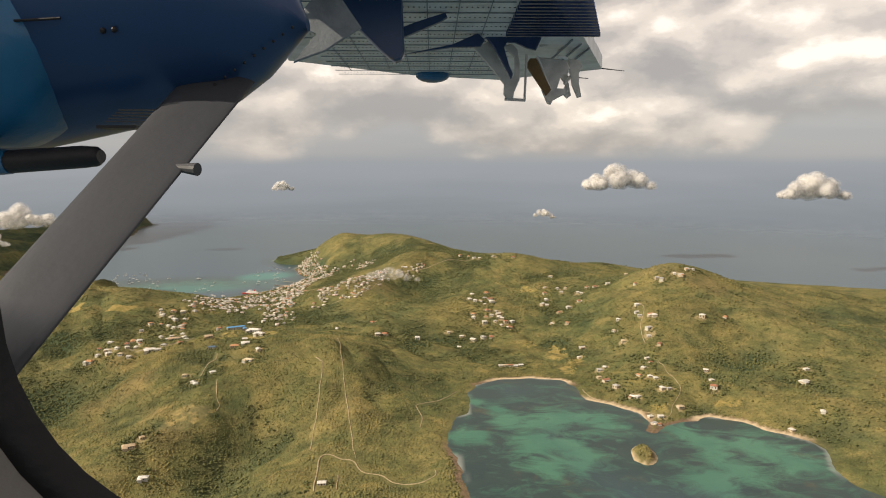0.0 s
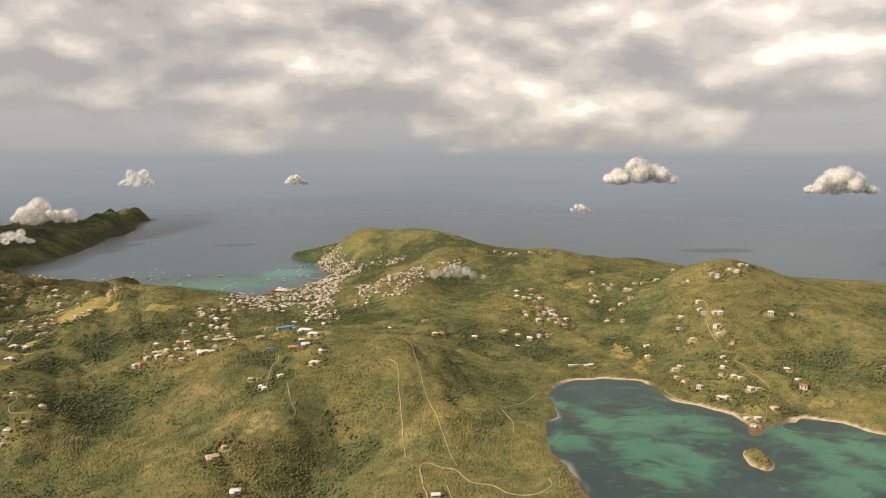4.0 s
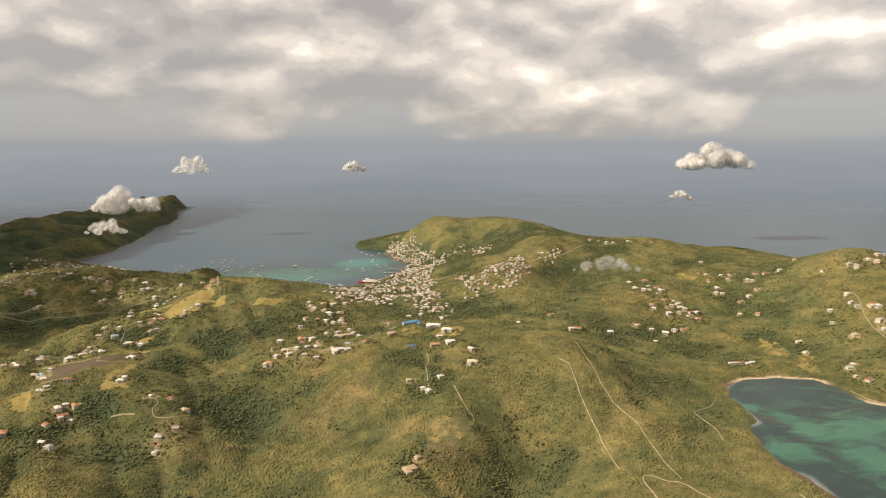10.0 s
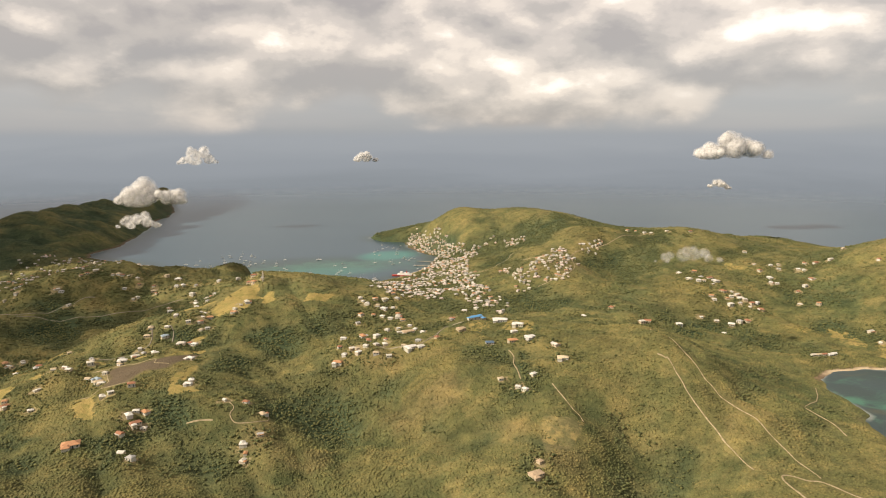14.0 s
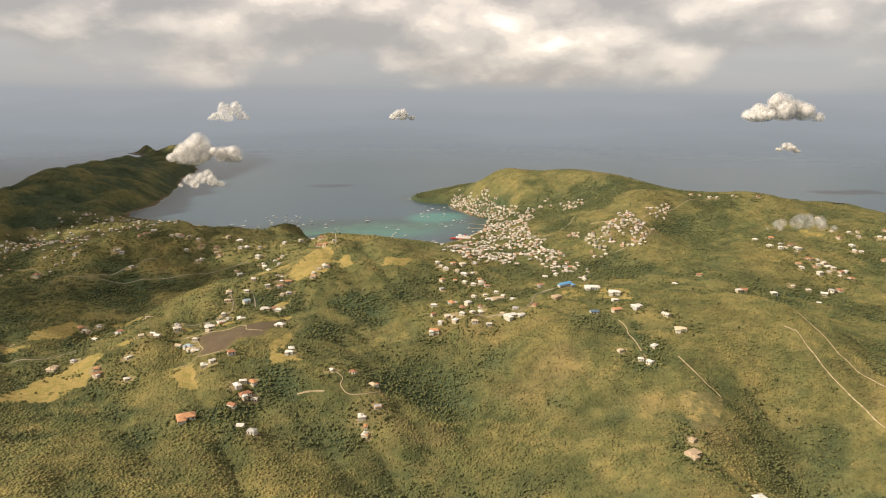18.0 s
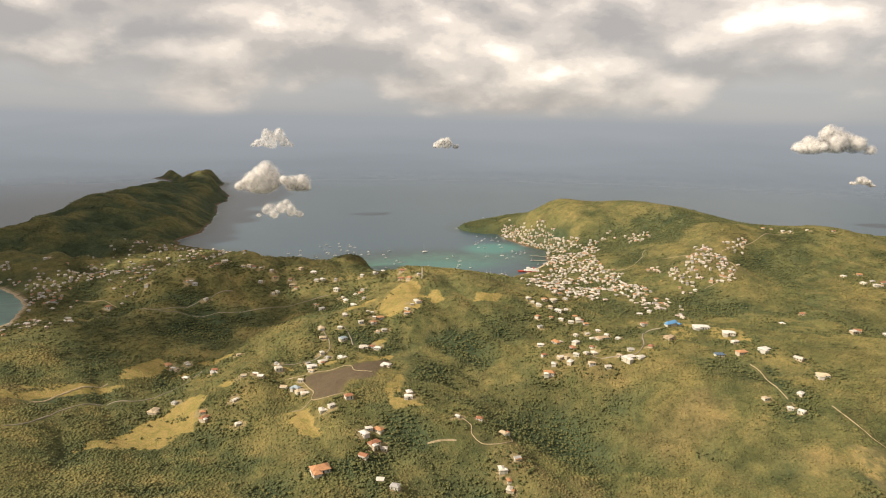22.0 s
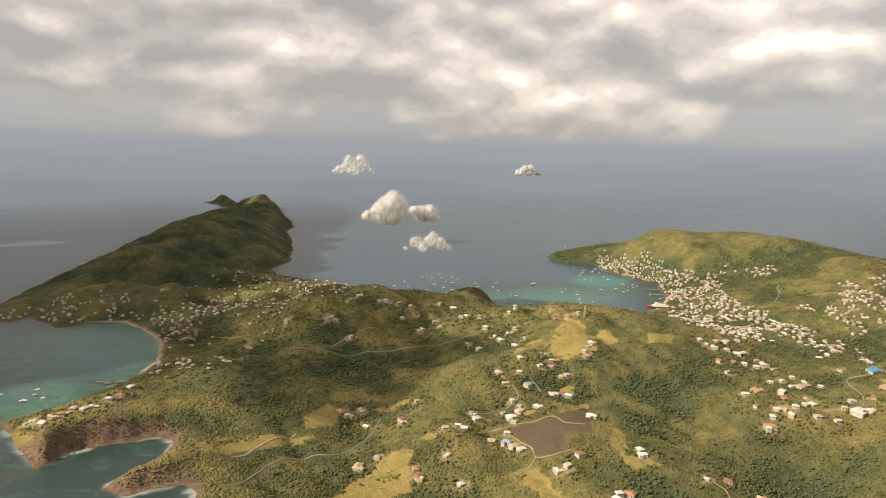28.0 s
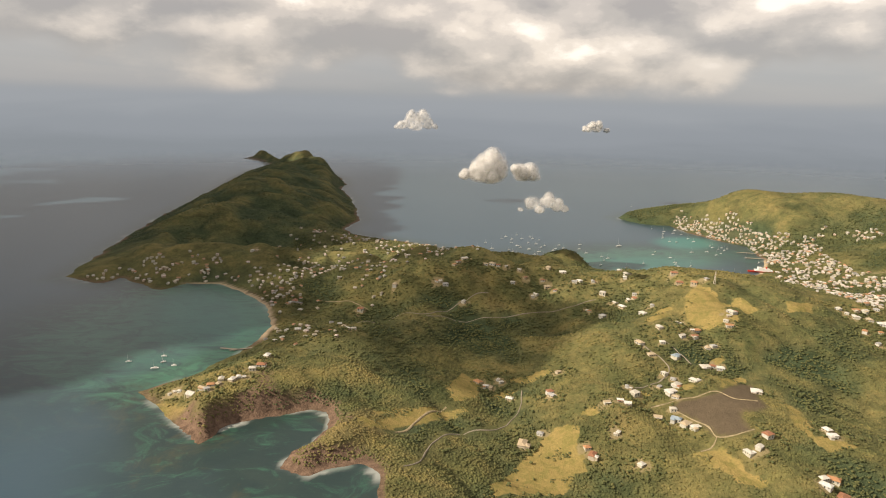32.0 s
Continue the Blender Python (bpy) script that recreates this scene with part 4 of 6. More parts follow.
WEST_HOUSES = [(-1277, 1426), (-1284, 1426), (-991, 1250), (-979, 1245), (-986, 1250), (-956, 1216), (-1049, 1244), (-1094, 1095), (-1100, 1095),
    (-1108, 1121), (-1094, 1210), (-1191, 1236), (-1186, 1241), (-1194, 1232), (-958, 1295), (-948, 1306), (-964, 1285), (-1162, 1121), (-1149, 1118), (-917, 1298),
    (-834, 1252), (-763, 1224), (-790, 1190), (-734, 1201), (-723, 1211)]
SOUTH_ROW = [(-1251, 948), (-1247, 950), (-1242, 948), (-1227, 935), (-1213, 922), (-1207, 928), (-1201, 939), (-1191, 939), (-1183, 946),
    (-1179, 965), (-1173, 976), (-1173, 1002), (-1187, 945), (-1201, 930), (-1208, 919)]
MORE_HILLSIDE = [(-484, 1139), (-474, 1121), (-446, 1142), (-463, 1088), (-434, 1117), (-427, 1096), (-420, 1069), (-485, 1062), (-443, 1038),
    (-404, 1033), (-501, 991), (-476, 1012), (-467, 972), (-445, 968), (-457, 952), (-504, 963), (-422, 939)]
MORE_VALLEY = [(75, 1240), (103, 1240), (96, 1201), (105, 1189), (114, 1105), (118, 1098), (124, 1088), (135, 1093), (69, 1111), (239, 1231),
    (209, 1182), (198, 1161), (80, 1462), (103, 1435), (242, 1322), (254, 1231), (292, 1217), (370, 1226), (355, 1122), (417, 1105), (398, 939), (440, 956)]
MORE_FIELD = [(-706, 820), (-583, 763), (-799, 923), (-782, 930), (-767, 1029), (-721, 1059), (-704, 1072), (-661, 1071), (-772, 949), (-765, 996),
    (-844, 936), (-955, 1032), (-925, 1002), (-666, 879), (-734, 1147), (-720, 1155)]
TENTS = [(95, 896), (102, 896), (109, 896), (116, 894), (124, 898)]

MODELS = [house_model(11, 7.5, 2.7, 2.2, 0.45), house_model(8, 6.5, 2.5, 2.0, 0.3), house_model(13, 8, 2.9, 2.4, 0.5, wing=3.5),
          house_model(9, 7.5, 4.2, 2.0, 0.35), house_model(10, 6.5, 2.7, 1.9, 0.98, porch=True), house_model(7, 5.5, 2.4, 1.5, 0.97)]
MODEL_WORDS = ["pale house with hipped metal roof", "small cream cottage with pointed roof", "pale villa with L-shaped hip roof",
               "two-storey cream house with shallow roof", "gabled house with posted front porch", "little gabled cottage with metal roof"]
HOUSES = []


def place(model, x, y, turn, label, group, scale=0.68):
    m = pose(x, y, ground(x, y) + 0.1, 0, 0, turn) @ Matrix.Scale(scale, 4)
    if model in MODELS:
        ob = copy_thing(model, m)
    else:
        ob = model
        ob.matrix_world = m
    HOUSES.append((x, y))
    return tagged(ob, label, "house", group)


rng = random.Random(7)
ALL_SPOTS = (RIDGE_HOUSES + VALLEY_HOUSES + BAY_HOUSES + SCHOOL_HOUSES + RIDGE_TOP_HOUSES + FIELD_HOUSES + NEAR_HOUSES + WEST_HOUSES
             + MORE_HILLSIDE + MORE_VALLEY + MORE_FIELD + SOUTH_ROW)


def snug(x, y):
    """A house's scale: full size where it stands alone, smaller between close neighbours."""
    room = min(math.hypot(x - a, y - c) for a, c in ALL_SPOTS if (a, c) != (x, y))
    return max(0.44, min(rng.uniform(0.58, 0.88), room / 11))


for spots, words, group in ((RIDGE_HOUSES, "on a green hill ridge", "houses on the ridge"),
                            (VALLEY_HOUSES, "in a wooded valley", "houses in the valley"),
                            (BAY_HOUSES, "above a turquoise bay", "houses above the bay"),
                            (SCHOOL_HOUSES, "among trees on a hillside", "hillside houses"),
                            (RIDGE_TOP_HOUSES, "on a grassy hill crest", "houses on the hill crest"),
                            (FIELD_HOUSES, "beside open dry grass", "houses by the fields"),
                            (NEAR_HOUSES, "on a scrubby slope", "houses on the scrub slope"),
                            (WEST_HOUSES, "on a shaded hillside", "houses on the west hills"),
                            (MORE_HILLSIDE, "among trees on a hillside", "hillside houses"), (MORE_VALLEY, "in a wooded valley", "houses in the valley"),
                            (MORE_FIELD, "beside open dry grass", "houses by the fields"),
                            (SOUTH_ROW, "in a row along the shore", "shore row houses")):
    for x, y in spots:
        i = rng.choice((0, 0, 1, 1, 2, 3, 4, 5))
        place(MODELS[i], x, y, rng.uniform(-40, 40) + rng.choice((0, 0, 90)), MODEL_WORDS[i] + " " + words, group, snug(x, y))
for x, y in TENTS:
    place(MODELS[5], x, y, 5, "low white shed beside the road behind the beach", "sheds behind the beach", 0.8)

place(house_model(16, 9, 4.2, 2.8, 0.35, wing=4.5, roof=white_roof), -773, 959, 12, "large white villa beside the ploughed field", "large villas")
place(house_model(15, 9, 4.2, 2.8, 0.35, wing=5, roof=white_roof), -689, 954, -25, "large white villa beside the ploughed field", "large villas")
place(house_model(14, 8, 4.2, 2.8, 0.35, wing=3, roof=grey_roof), -742, 1024, 30, "large grey-roofed villa beside the ploughed field", "large villas")
place(house_model(13, 8, 4.2, 2.8, 0.35, wing=4, roof=grey_roof), -785, 915, -35, "large grey-roofed villa beside the ploughed field", "large villas")
place(house_model(26, 7.5, 5.0, 2.2, 0.8, roof=blue_roof), -322, 1026, 28, "long school building with a bright blue roof", "school buildings", 0.74)
place(house_model(24, 7.0, 7.4, 2.2, 0.8, roof=blue_roof), -316, 1038, 28, "tall rear school building with a bright blue roof", "school buildings", 0.74)
place(house_model(11, 7.0, 6.6, 2.0, 0.7, roof=blue_roof), -307, 1037, 118, "short cross wing with a bright blue roof", "school buildings", 0.74)
place(house_model(22, 10, 4.6, 2.4, 0.6, wing=6, roof=white_roof), -286, 1016, -10, "white school hall with a wing", "school buildings", 0.9)
place(house_model(16, 8, 4.0, 2.2, 0.5, wing=4, roof=white_roof), -268, 981, -20, "white school block beside the lawn", "school buildings", 0.9)
place(house_model(10, 6, 3.2, 1.8, 0.6, roof=white_roof), -280, 946, 15, "small white block at the edge of the school grounds", "school buildings", 0.8)
place(house_model(14, 8, 3.4, 2.2, 0.4, wing=3, roof=tan_roof), -345, 979, 20, "tan-roofed house below the school lawn", "hillside houses", 0.85)
place(house_model(13, 8, 3.4, 2.2, 0.4, roof=orange_roof), -287, 918, 10, "house with an orange tiled roof below the school", "hillside houses", 0.9)
place(house_model(16, 10, 3.8, 2.2, 0.4, wing=5, roof=white_roof), -268, 907, 15, "large white villa on the green crest", "large villas", 0.72)
place(house_model(11, 7, 3.2, 1.8, 0.6, roof=slate_roof), -317, 912, 0, "house with a dark blue metal roof under trees", "hillside houses", 0.9)
place(house_model(20, 8, 3.4, 2.2, 0.6, wing=4, roof=tan_roof), -414, 1020, 12, "long low house with a tan roof among trees", "large villas", 0.85)
place(house_model(18, 9, 3.6, 2.2, 0.5, wing=6, roof=white_roof), -414, 930, 24, "long white house in a walled yard", "large villas", 0.85)
place(house_model(17, 10, 3.6, 2.4, 0.4, wing=5, roof=cream_roof), -245, 840, -15, "large cream villa on a terraced plot", "large villas", 0.7)
place(house_model(11, 7, 3.4, 1.2, 0.9, roof=white_roof), -102, 564, 5, "white flat-gabled hut beside the cleared track", "huts by the track")
place(house_model(14, 9, 3.2, 2.6, 0.4, wing=4, roof=orange_roof), -746, 763, 20, "large villa with an orange tiled roof on the slope", "large villas", 1.1)
place(house_model(17, 10, 3.4, 2.4, 0.4, wing=5, roof=tan_roof), -318, 654, 24, "large tan-roofed house under trees on the scrub slope", "large villas", 0.72)
place(house_model(7, 6, 2.6, 1.8, 0.3, roof=tan_roof), -311, 670, 40, "small tan-roofed outbuilding beside the large house", "houses on the scrub slope", 0.7)
place(house_model(13, 8, 3.0, 2.2, 0.4, wing=4, roof=white_roof), -285, 612, 10, "pale villa with a wing low on the scrub slope", "large villas", 0.7)
for ob in MODELS:
    for o in [*ob.children_recursive, ob]:
        bpy.data.objects.remove(o)

ALONE = len(HOUSES)   # houses that stand singly

# ---- crowded districts, too many houses to count ----
TOWN_POINT = [(-396, 1905), (-360, 1912), (-330, 1800), (-297, 1708), (-286, 1650), (-310, 1632), (-345, 1640), (-375, 1745), (-392, 1800), (-388, 1870)]
TOWN_CENTRE = [(-345, 1640), (-286, 1645), (-240, 1585), (-268, 1450), (-262, 1340), (-275, 1262), (-252, 1150), (-264, 1075), (-290, 1126), (-330, 1188),
               (-426, 1155), (-464, 1172), (-480, 1226), (-412, 1400), (-370, 1470)]
TOWN_ROAD = [(-304, 1668), (-253, 1612), (-188, 1608), (-141, 1541), (-148, 1515), (-214, 1564), (-278, 1593)]
ESTATE = [(-237, 1319), (-186, 1275), (-144, 1347), (-99, 1381), (-99, 1272), (-133, 1203), (-162, 1198), (-194, 1213), (-206, 1191), (-230, 1192), (-229, 1233)]
HILLTOP_ROW = [(-66, 1374), (-20, 1386), (-31, 1360), (-70, 1341)]
DISTRICT_WEST = [(-1219, 1337), (-1193, 1378), (-1158, 1373), (-1130, 1425), (-1088, 1379), (-1053, 1397), (-1016, 1415), (-988, 1410), (-1029, 1532),
    (-1083, 1567), (-1163, 1529), (-1174, 1364), (-1104, 1304), (-1063, 1294), (-1190, 1321), (-1212, 1646), (-1166, 1640)]
DISTRICT_BEACHSIDE = [(-1432, 1375), (-1394, 1344), (-1459, 1378), (-1374, 1354), (-1336, 1367), (-1308, 1357), (-1258, 1329), (-1230, 1283), (-1204, 1273),
    (-1176, 1253), (-1194, 1204), (-1152, 1107), (-1176, 1101), (-1494, 1347), (-1485, 1361), (-1367, 1381)]
DISTRICT_SHOREN = [(-1093, 1628), (-1042, 1595), (-988, 1603), (-959, 1459)]


def district(name, label, spots, count, spread, size, seed, top=200):
    """Many small houses round those spots, as one wall mesh and one roof mesh."""
    r = np.random.RandomState(seed)
    spots = np.array(spots, float)
    if spread:
        p = spots[r.randint(0, len(spots), count * 3)]
        p = p + r.normal(0, spread, p.shape)
        h, d = land(p[:, 0], p[:, 1])
        p = p[(d > 5) & (h < top)]
    else:
        p = r.uniform(spots.min(0) - 10, spots.max(0) + 10, (count * 14, 2))
        h, d = land(p[:, 0], p[:, 1])
        lots = shore(p[:, 0], p[:, 1], spots) + 14 * grain(p[:, 0], p[:, 1], 34, seed) + 7 * grain(p[:, 0], p[:, 1], 12, seed + 1)
        p = p[(d > 4) & (lots > 3) & (grain(p[:, 0], p[:, 1], 20, seed + 2) > -0.35)]
    kept = []
    for q in p:
        if all((q[0] - a) ** 2 + (q[1] - c) ** 2 > (size * 1.05) ** 2 for a, c in kept[-160:]) and all((q[0] - a) ** 2 + (q[1] - c) ** 2 > 110 for a, c in HOUSES[:ALONE]):
            kept.append((q[0], q[1]))
        if len(kept) == count:
            break
    h, _ = land(np.array([k[0] for k in kept]), np.array([k[1] for k in kept]))
    wv, wf, rv, rf = [], [], [], []
    for (x, y), z in zip(kept, h):
        l, w, t = size * r.uniform(0.7, 1.35) / 2, size * r.uniform(0.5, 0.8) / 2, r.uniform(0, 3.14)
        tall, rise, ridge = r.choice((1.5, 1.7, 2.7)), r.uniform(0.7, 1.5), r.choice((0.3, 0.55, 0.98))
        c, s_ = math.cos(t), math.sin(t)

        def at(u, v, k):
            return (x + u * c - v * s_, y + u * s_ + v * c, z + k)
        n = len(wv)
        wv += [at(u, v, k) for k in (-2.4, tall) for u, v in ((-l, -w), (l, -w), (l, w), (-l, w))]
        wf += [(n, n + 1, n + 5, n + 4), (n + 1, n + 2, n + 6, n + 5), (n + 2, n + 3, n + 7, n + 6), (n + 3, n, n + 4, n + 7)]
        n, o = len(rv), 0.5
        rv += [at(u, v, tall - 0.1) for u, v in ((-l - o, -w - o), (l + o, -w - o), (l + o, w + o), (-l - o, w + o))] + [at(-l * ridge, 0, tall + rise), at(l * ridge, 0, tall + rise)]
        rf += [(n, n + 1, n + 5, n + 4), (n + 1, n + 2, n + 5, n + 5), (n + 2, n + 3, n + 4, n + 5), (n + 3, n, n + 4, n + 4)]
    HOUSES.extend(kept)
    root = tagged(new(name), label, "houses", kind="stuff")
    sheet("walls", wv, wf, wall_mix, parent=root, flat=True)
    me = bpy.data.meshes.new("roofs")
    me.from_pydata(rv, [], [tuple(dict.fromkeys(f)) for f in rf])
    me.materials.append(roof_mix)
    new("roofs", me).parent = root


wall_mix = painted("town_render", [(0.50, 0.46, 0.37), (0.54, 0.51, 0.44), (0.42, 0.33, 0.22), (0.50, 0.46, 0.36), (0.44, 0.36, 0.26)], 0.8, per_object=False)
roof_mix = painted("town_roofs", [(0.62, 0.59, 0.52), (0.56, 0.50, 0.42), (0.46, 0.25, 0.14), (0.63, 0.51, 0.47), (0.45, 0.39, 0.29), (0.29, 0.28, 0.26), (0.50, 0.48, 0.42), (0.46, 0.43, 0.38)], 0.55, per_object=False)
district("harbour_town", "dense white and cream town houses round the harbour", TOWN_CENTRE, 640, 0, 5.2, 11)
district("shore_quarter", "tightly stacked pale houses on the harbour point", TOWN_POINT, 180, 0, 4.9, 17)
district("hillside_estate", "pale houses crowded on the hill above the town", ESTATE, 125, 0, 4.9, 12)
district("hilltop_row", "short row of pale houses near the ridge road", HILLTOP_ROW, 16, 0, 5.2, 18)
district("upland_hamlets", "scattered pale houses on the green headland", TOWN_ROAD, 55, 0, 4.7, 13)
district("west_village", "scattered houses among trees on the low neck of land", DISTRICT_WEST, 210, 32, 4.5, 14)
district("beach_village", "houses among palms behind the curved beach", DISTRICT_BEACHSIDE, 130, 22, 4.5, 15)
district("north_shore_houses", "houses along the wooded harbour shore", DISTRICT_SHOREN, 40, 24, 4.5, 16)

# trodden yards and bare plots round the houses
yard = np.zeros_like(X)
for k, (hx, hy) in enumerate(HOUSES):
    i0, i1 = np.searchsorted(gy, (hy - 14, hy + 14))
    j0, j1 = np.searchsorted(gx, (hx - 14, hx + 14))
    spot = np.s_[i0:i1, j0:j1]
    yard[spot] = np.maximum(yard[spot], (1.0 if k < ALONE else 0.36) * smooth(12, 5, np.hypot(X[spot] - hx, Y[spot] - hy) + 4 * grain(X[spot], Y[spot], 9, 75)))
yard = np.maximum(yard, 0.22 * smooth(-1.5, 1.5, shore(X, Y, CLEARING)))
ground_sheet.data.attributes["yard"].data.foreach_set("value", yard.astype(np.float32).ravel())

# ---- the aircraft, as it stands at the start: window, strut, engine, wing (X aft, Y outboard, Z up) ----
aircraft = tagged(new("aircraft"), "blue high-wing propeller aircraft with grey strut, seen from its cabin window", "aircraft")
blue_skin, nt, b = material("dark_blue_skin", 0.32, 0.0, 0.5)
place_x = nt.nodes.new("ShaderNodeSeparateXYZ")
nt.links.new(nt.nodes.new("ShaderNodeTexCoord").outputs["Object"], place_x.inputs[0])
nt.links.new(mix(nt, ramp(nt, place_x.outputs[0], [(0.0, 0.0), (1.0, 1.0)]), (0.012, 0.05, 0.14), (0.010, 0.035, 0.11)), b.inputs["Base Color"])
relief(nt, b, speck(nt, 6.0, 3.0), 0.05, 0.01)
cyan_skin = painted("bright_blue_skin", [(0.010, 0.13, 0.28)], 0.3, 2.0, spec=0.5, wear=0.08)
grey_skin = painted("grey_strut_paint", [(0.046, 0.050, 0.057)], 0.45, 1.5, wear=0.05)
bracket_paint = painted("grey_bracket_paint", [(0.62, 0.60, 0.57)], 0.45, 6.0, wear=0.15)
seam_and_shade_paint = painted("grey_seam_and_shade", [(0.27, 0.30, 0.33)], 0.6, 8.0)
rust_paint = painted("brown_primer", [(0.20, 0.12, 0.05)], 0.6, 8.0)
pale_skin = painted("pale_wing_skin", [(0.80, 0.80, 0.80)], 0.4, 3.0, wear=0.15)
black_part = painted("sooty_black_metal", [(0.02, 0.02, 0.022)], 0.5, 8.0)
rubber = painted("black_rubber", [(0.012, 0.012, 0.013)], 0.6, 10.0)
trim_plastic = painted("beige_cabin_trim", [(0.16, 0.15, 0.135)], 0.6, 8.0, wear=0.04)


def loft(sections, sides, mat, name, parent, label=""):
    """A skin through rings; each: centre, half height, half depth; the rings stand across X."""
    bm = bmesh.new()
    rings = []
    for (x, y, z), hh, hd in sections:
        rings.append([bm.verts.new((x, y + hd * math.cos(6.2832 * i / sides), z + hh * math.sin(6.2832 * i / sides))) for i in range(sides)])
    for a, c in zip(rings, rings[1:]):
        for i in range(sides):
            bm.faces.new((a[i], c[i], c[(i + 1) % sides], a[(i + 1) % sides])).smooth = True
    bm.faces.new(rings[0][::-1]), bm.faces.new(rings[-1])
    return part(name, bm, mat, parent, label)


nacelle = loft([((-4.2, 3.5, 0.80), 0.60, 0.62), ((-3.3, 3.5, 0.81), 0.74, 0.66), ((-2.34, 3.5, 0.83), 0.78, 0.68), ((-1.9, 3.5, 0.86), 0.72, 0.66),
                ((-1.44, 3.5, 0.88), 0.64, 0.60), ((-1.06, 3.5, 0.89), 0.55, 0.50), ((-0.87, 3.48, 0.86), 0.39, 0.36), ((-0.74, 3.46, 0.80), 0.20, 0.22), ((-0.64, 3.44, 0.73), 0.03, 0.06)],
               40, blue_skin, "engine_nacelle", aircraft, "dark blue engine nacelle")
loft([((-4.3, 3.25, 0.62), 0.40, 0.60), ((-3.2, 3.23, 0.52), 0.44, 0.60), ((-2.0, 3.22, 0.52), 0.42, 0.56), ((-1.82, 3.25, 0.56), 0.37, 0.47), ((-1.72, 3.32, 0.60), 0.26, 0.34)],
     28, cyan_skin, "cowl_panel", nacelle, "bright blue painted cowl panel")
loft([((-2.6, 3.05, 0.02), 0.050, 0.06), ((-1.95, 3.05, 0.030), 0.054, 0.07), ((-1.62, 3.05, 0.052), 0.052, 0.07), ((-1.56, 3.05, 0.054), 0.046, 0.06), ((-1.54, 3.05, 0.054), 0.030, 0.045)],
     18, black_part, "exhaust_stub", nacelle, "sooty black exhaust stub")
loft([((-3.0, 3.04, 0.000), 0.055, 0.07), ((-2.0, 3.04, 0.028), 0.060, 0.08), ((-1.955, 3.045, 0.029), 0.056, 0.07)], 18, cyan_skin, "exhaust_fairing", nacelle, "bright blue exhaust fairing")
bm = bmesh.new()
box(bm, -1.55, -1.37, 3.04, 3.16, 0.182, 0.196)
part("vent_grille", bm, black_part, nacelle, "dark louvred vent")
for k in range(5):
    bm = bmesh.new()
    box(bm, -1.52 + 0.012 * k, -1.33 + 0.012 * k, 3.06 + 0.01 * k, 3.08 + 0.01 * k, 0.212 + 0.014 * k, 0.218 + 0.014 * k)
    part("louvre", bm, grey_skin, nacelle)
for k in range(9):
    bm = bmesh.new()
    bmesh.ops.create_uvsphere(bm, u_segments=8, v_segments=5, radius=0.008, matrix=Matrix.Translation((-1.05 + k * 0.045, 3.20 + 0.012 * k, 0.40 + k * 0.036)))
    part("rivet", bm, black_part, nacelle)
for x, z in ((-1.45, 0.60), (-1.40, 0.605)):
    bm = bmesh.new()
    bmesh.ops.create_uvsphere(bm, u_segments=10, v_segments=6, radius=0.014, matrix=Matrix.Translation((x, 2.955, z)))
    part("fuel_cap", bm, black_part, nacelle)
bm = bmesh.new()
rod(bm, (-2.0, 2.835, 0.60), (-1.60, 2.90, 0.64), 0.006, sides=6)
part("panel_seam", bm, black_part, nacelle)

# lift strut: a long streamlined bar from the belly up to the wing
lo, hi = Vector((-1.235, 1.66, -0.55)), Vector((-1.062, 3.28, 0.42))
bm = bmesh.new()
rings = []
for k in range(9):
    c = lo.lerp(hi, k / 8)
    chord = 0.265 + 0.098 * k / 8
    ring = []
    for i in range(20):
        a = 6.2832 * i / 20
        u = math.cos(a)
        ring.append(bm.verts.new(c + Vector((u * chord / 2, math.sin(a) * 0.030 * (1 - 0.35 * u), math.sin(a) * 0.045 * (1 - 0.35 * u)))))
    rings.append(ring)
for a, c in zip(rings, rings[1:]):
    for i in range(20):
        bm.faces.new((a[i], a[(i + 1) % 20], c[(i + 1) % 20], c[i])).smooth = True
bm.faces.new(rings[0]), bm.faces.new(rings[-1][::-1])
strut = part("wing_strut", bm, grey_skin, aircraft, "grey streamlined wing strut")
bm = bmesh.new()
rod(bm, (-1.043, 2.6, 0.004), (-0.922, 2.56, -0.005), 0.012, 0.026, 12)
part("drain_tube", bm, grey_skin, strut, "short metal tube end")

# outer wing: spar skin, ribs, flap and its hinge brackets
WING_Z = 1.2
corner = [(-1.62, 7.48), (-0.18, 8.67), (0.9, 9.04), (2.07, 8.06), (0.94, 4.82), (0.6, 3.9), (-1.0, 3.9)]
bm = bmesh.new()
low = [bm.verts.new((x, y, WING_Z)) for x, y in corner]
top = [bm.verts.new((x, y, WING_Z + 0.16)) for x, y in corner]
bm.faces.new(low[::-1]), bm.faces.new(top)
for i in range(7):
    j = (i + 1) % 7
    bm.faces.new((low[i], low[j], top[j], top[i]))
wing = part("wing", bm, pale_skin, aircraft, "pale grey riveted wing underside")
for k in range(14):
    y = 4.2 + k * 0.33
    bm = bmesh.new()
    box(bm, -1.2, 0.55 + 0.03 * k, y - 0.006, y + 0.006, WING_Z - 0.008, WING_Z - 0.002)
    part("panel_seam", bm, seam_and_shade_paint, wing)
for k in range(8):
    x = -1.0 + k * 0.24
    bm = bmesh.new()
    box(bm, x - 0.004, x + 0.004, 4.2, 8.2, WING_Z - 0.007, WING_Z - 0.003)
    part("panel_seam", bm, seam_and_shade_paint, wing)
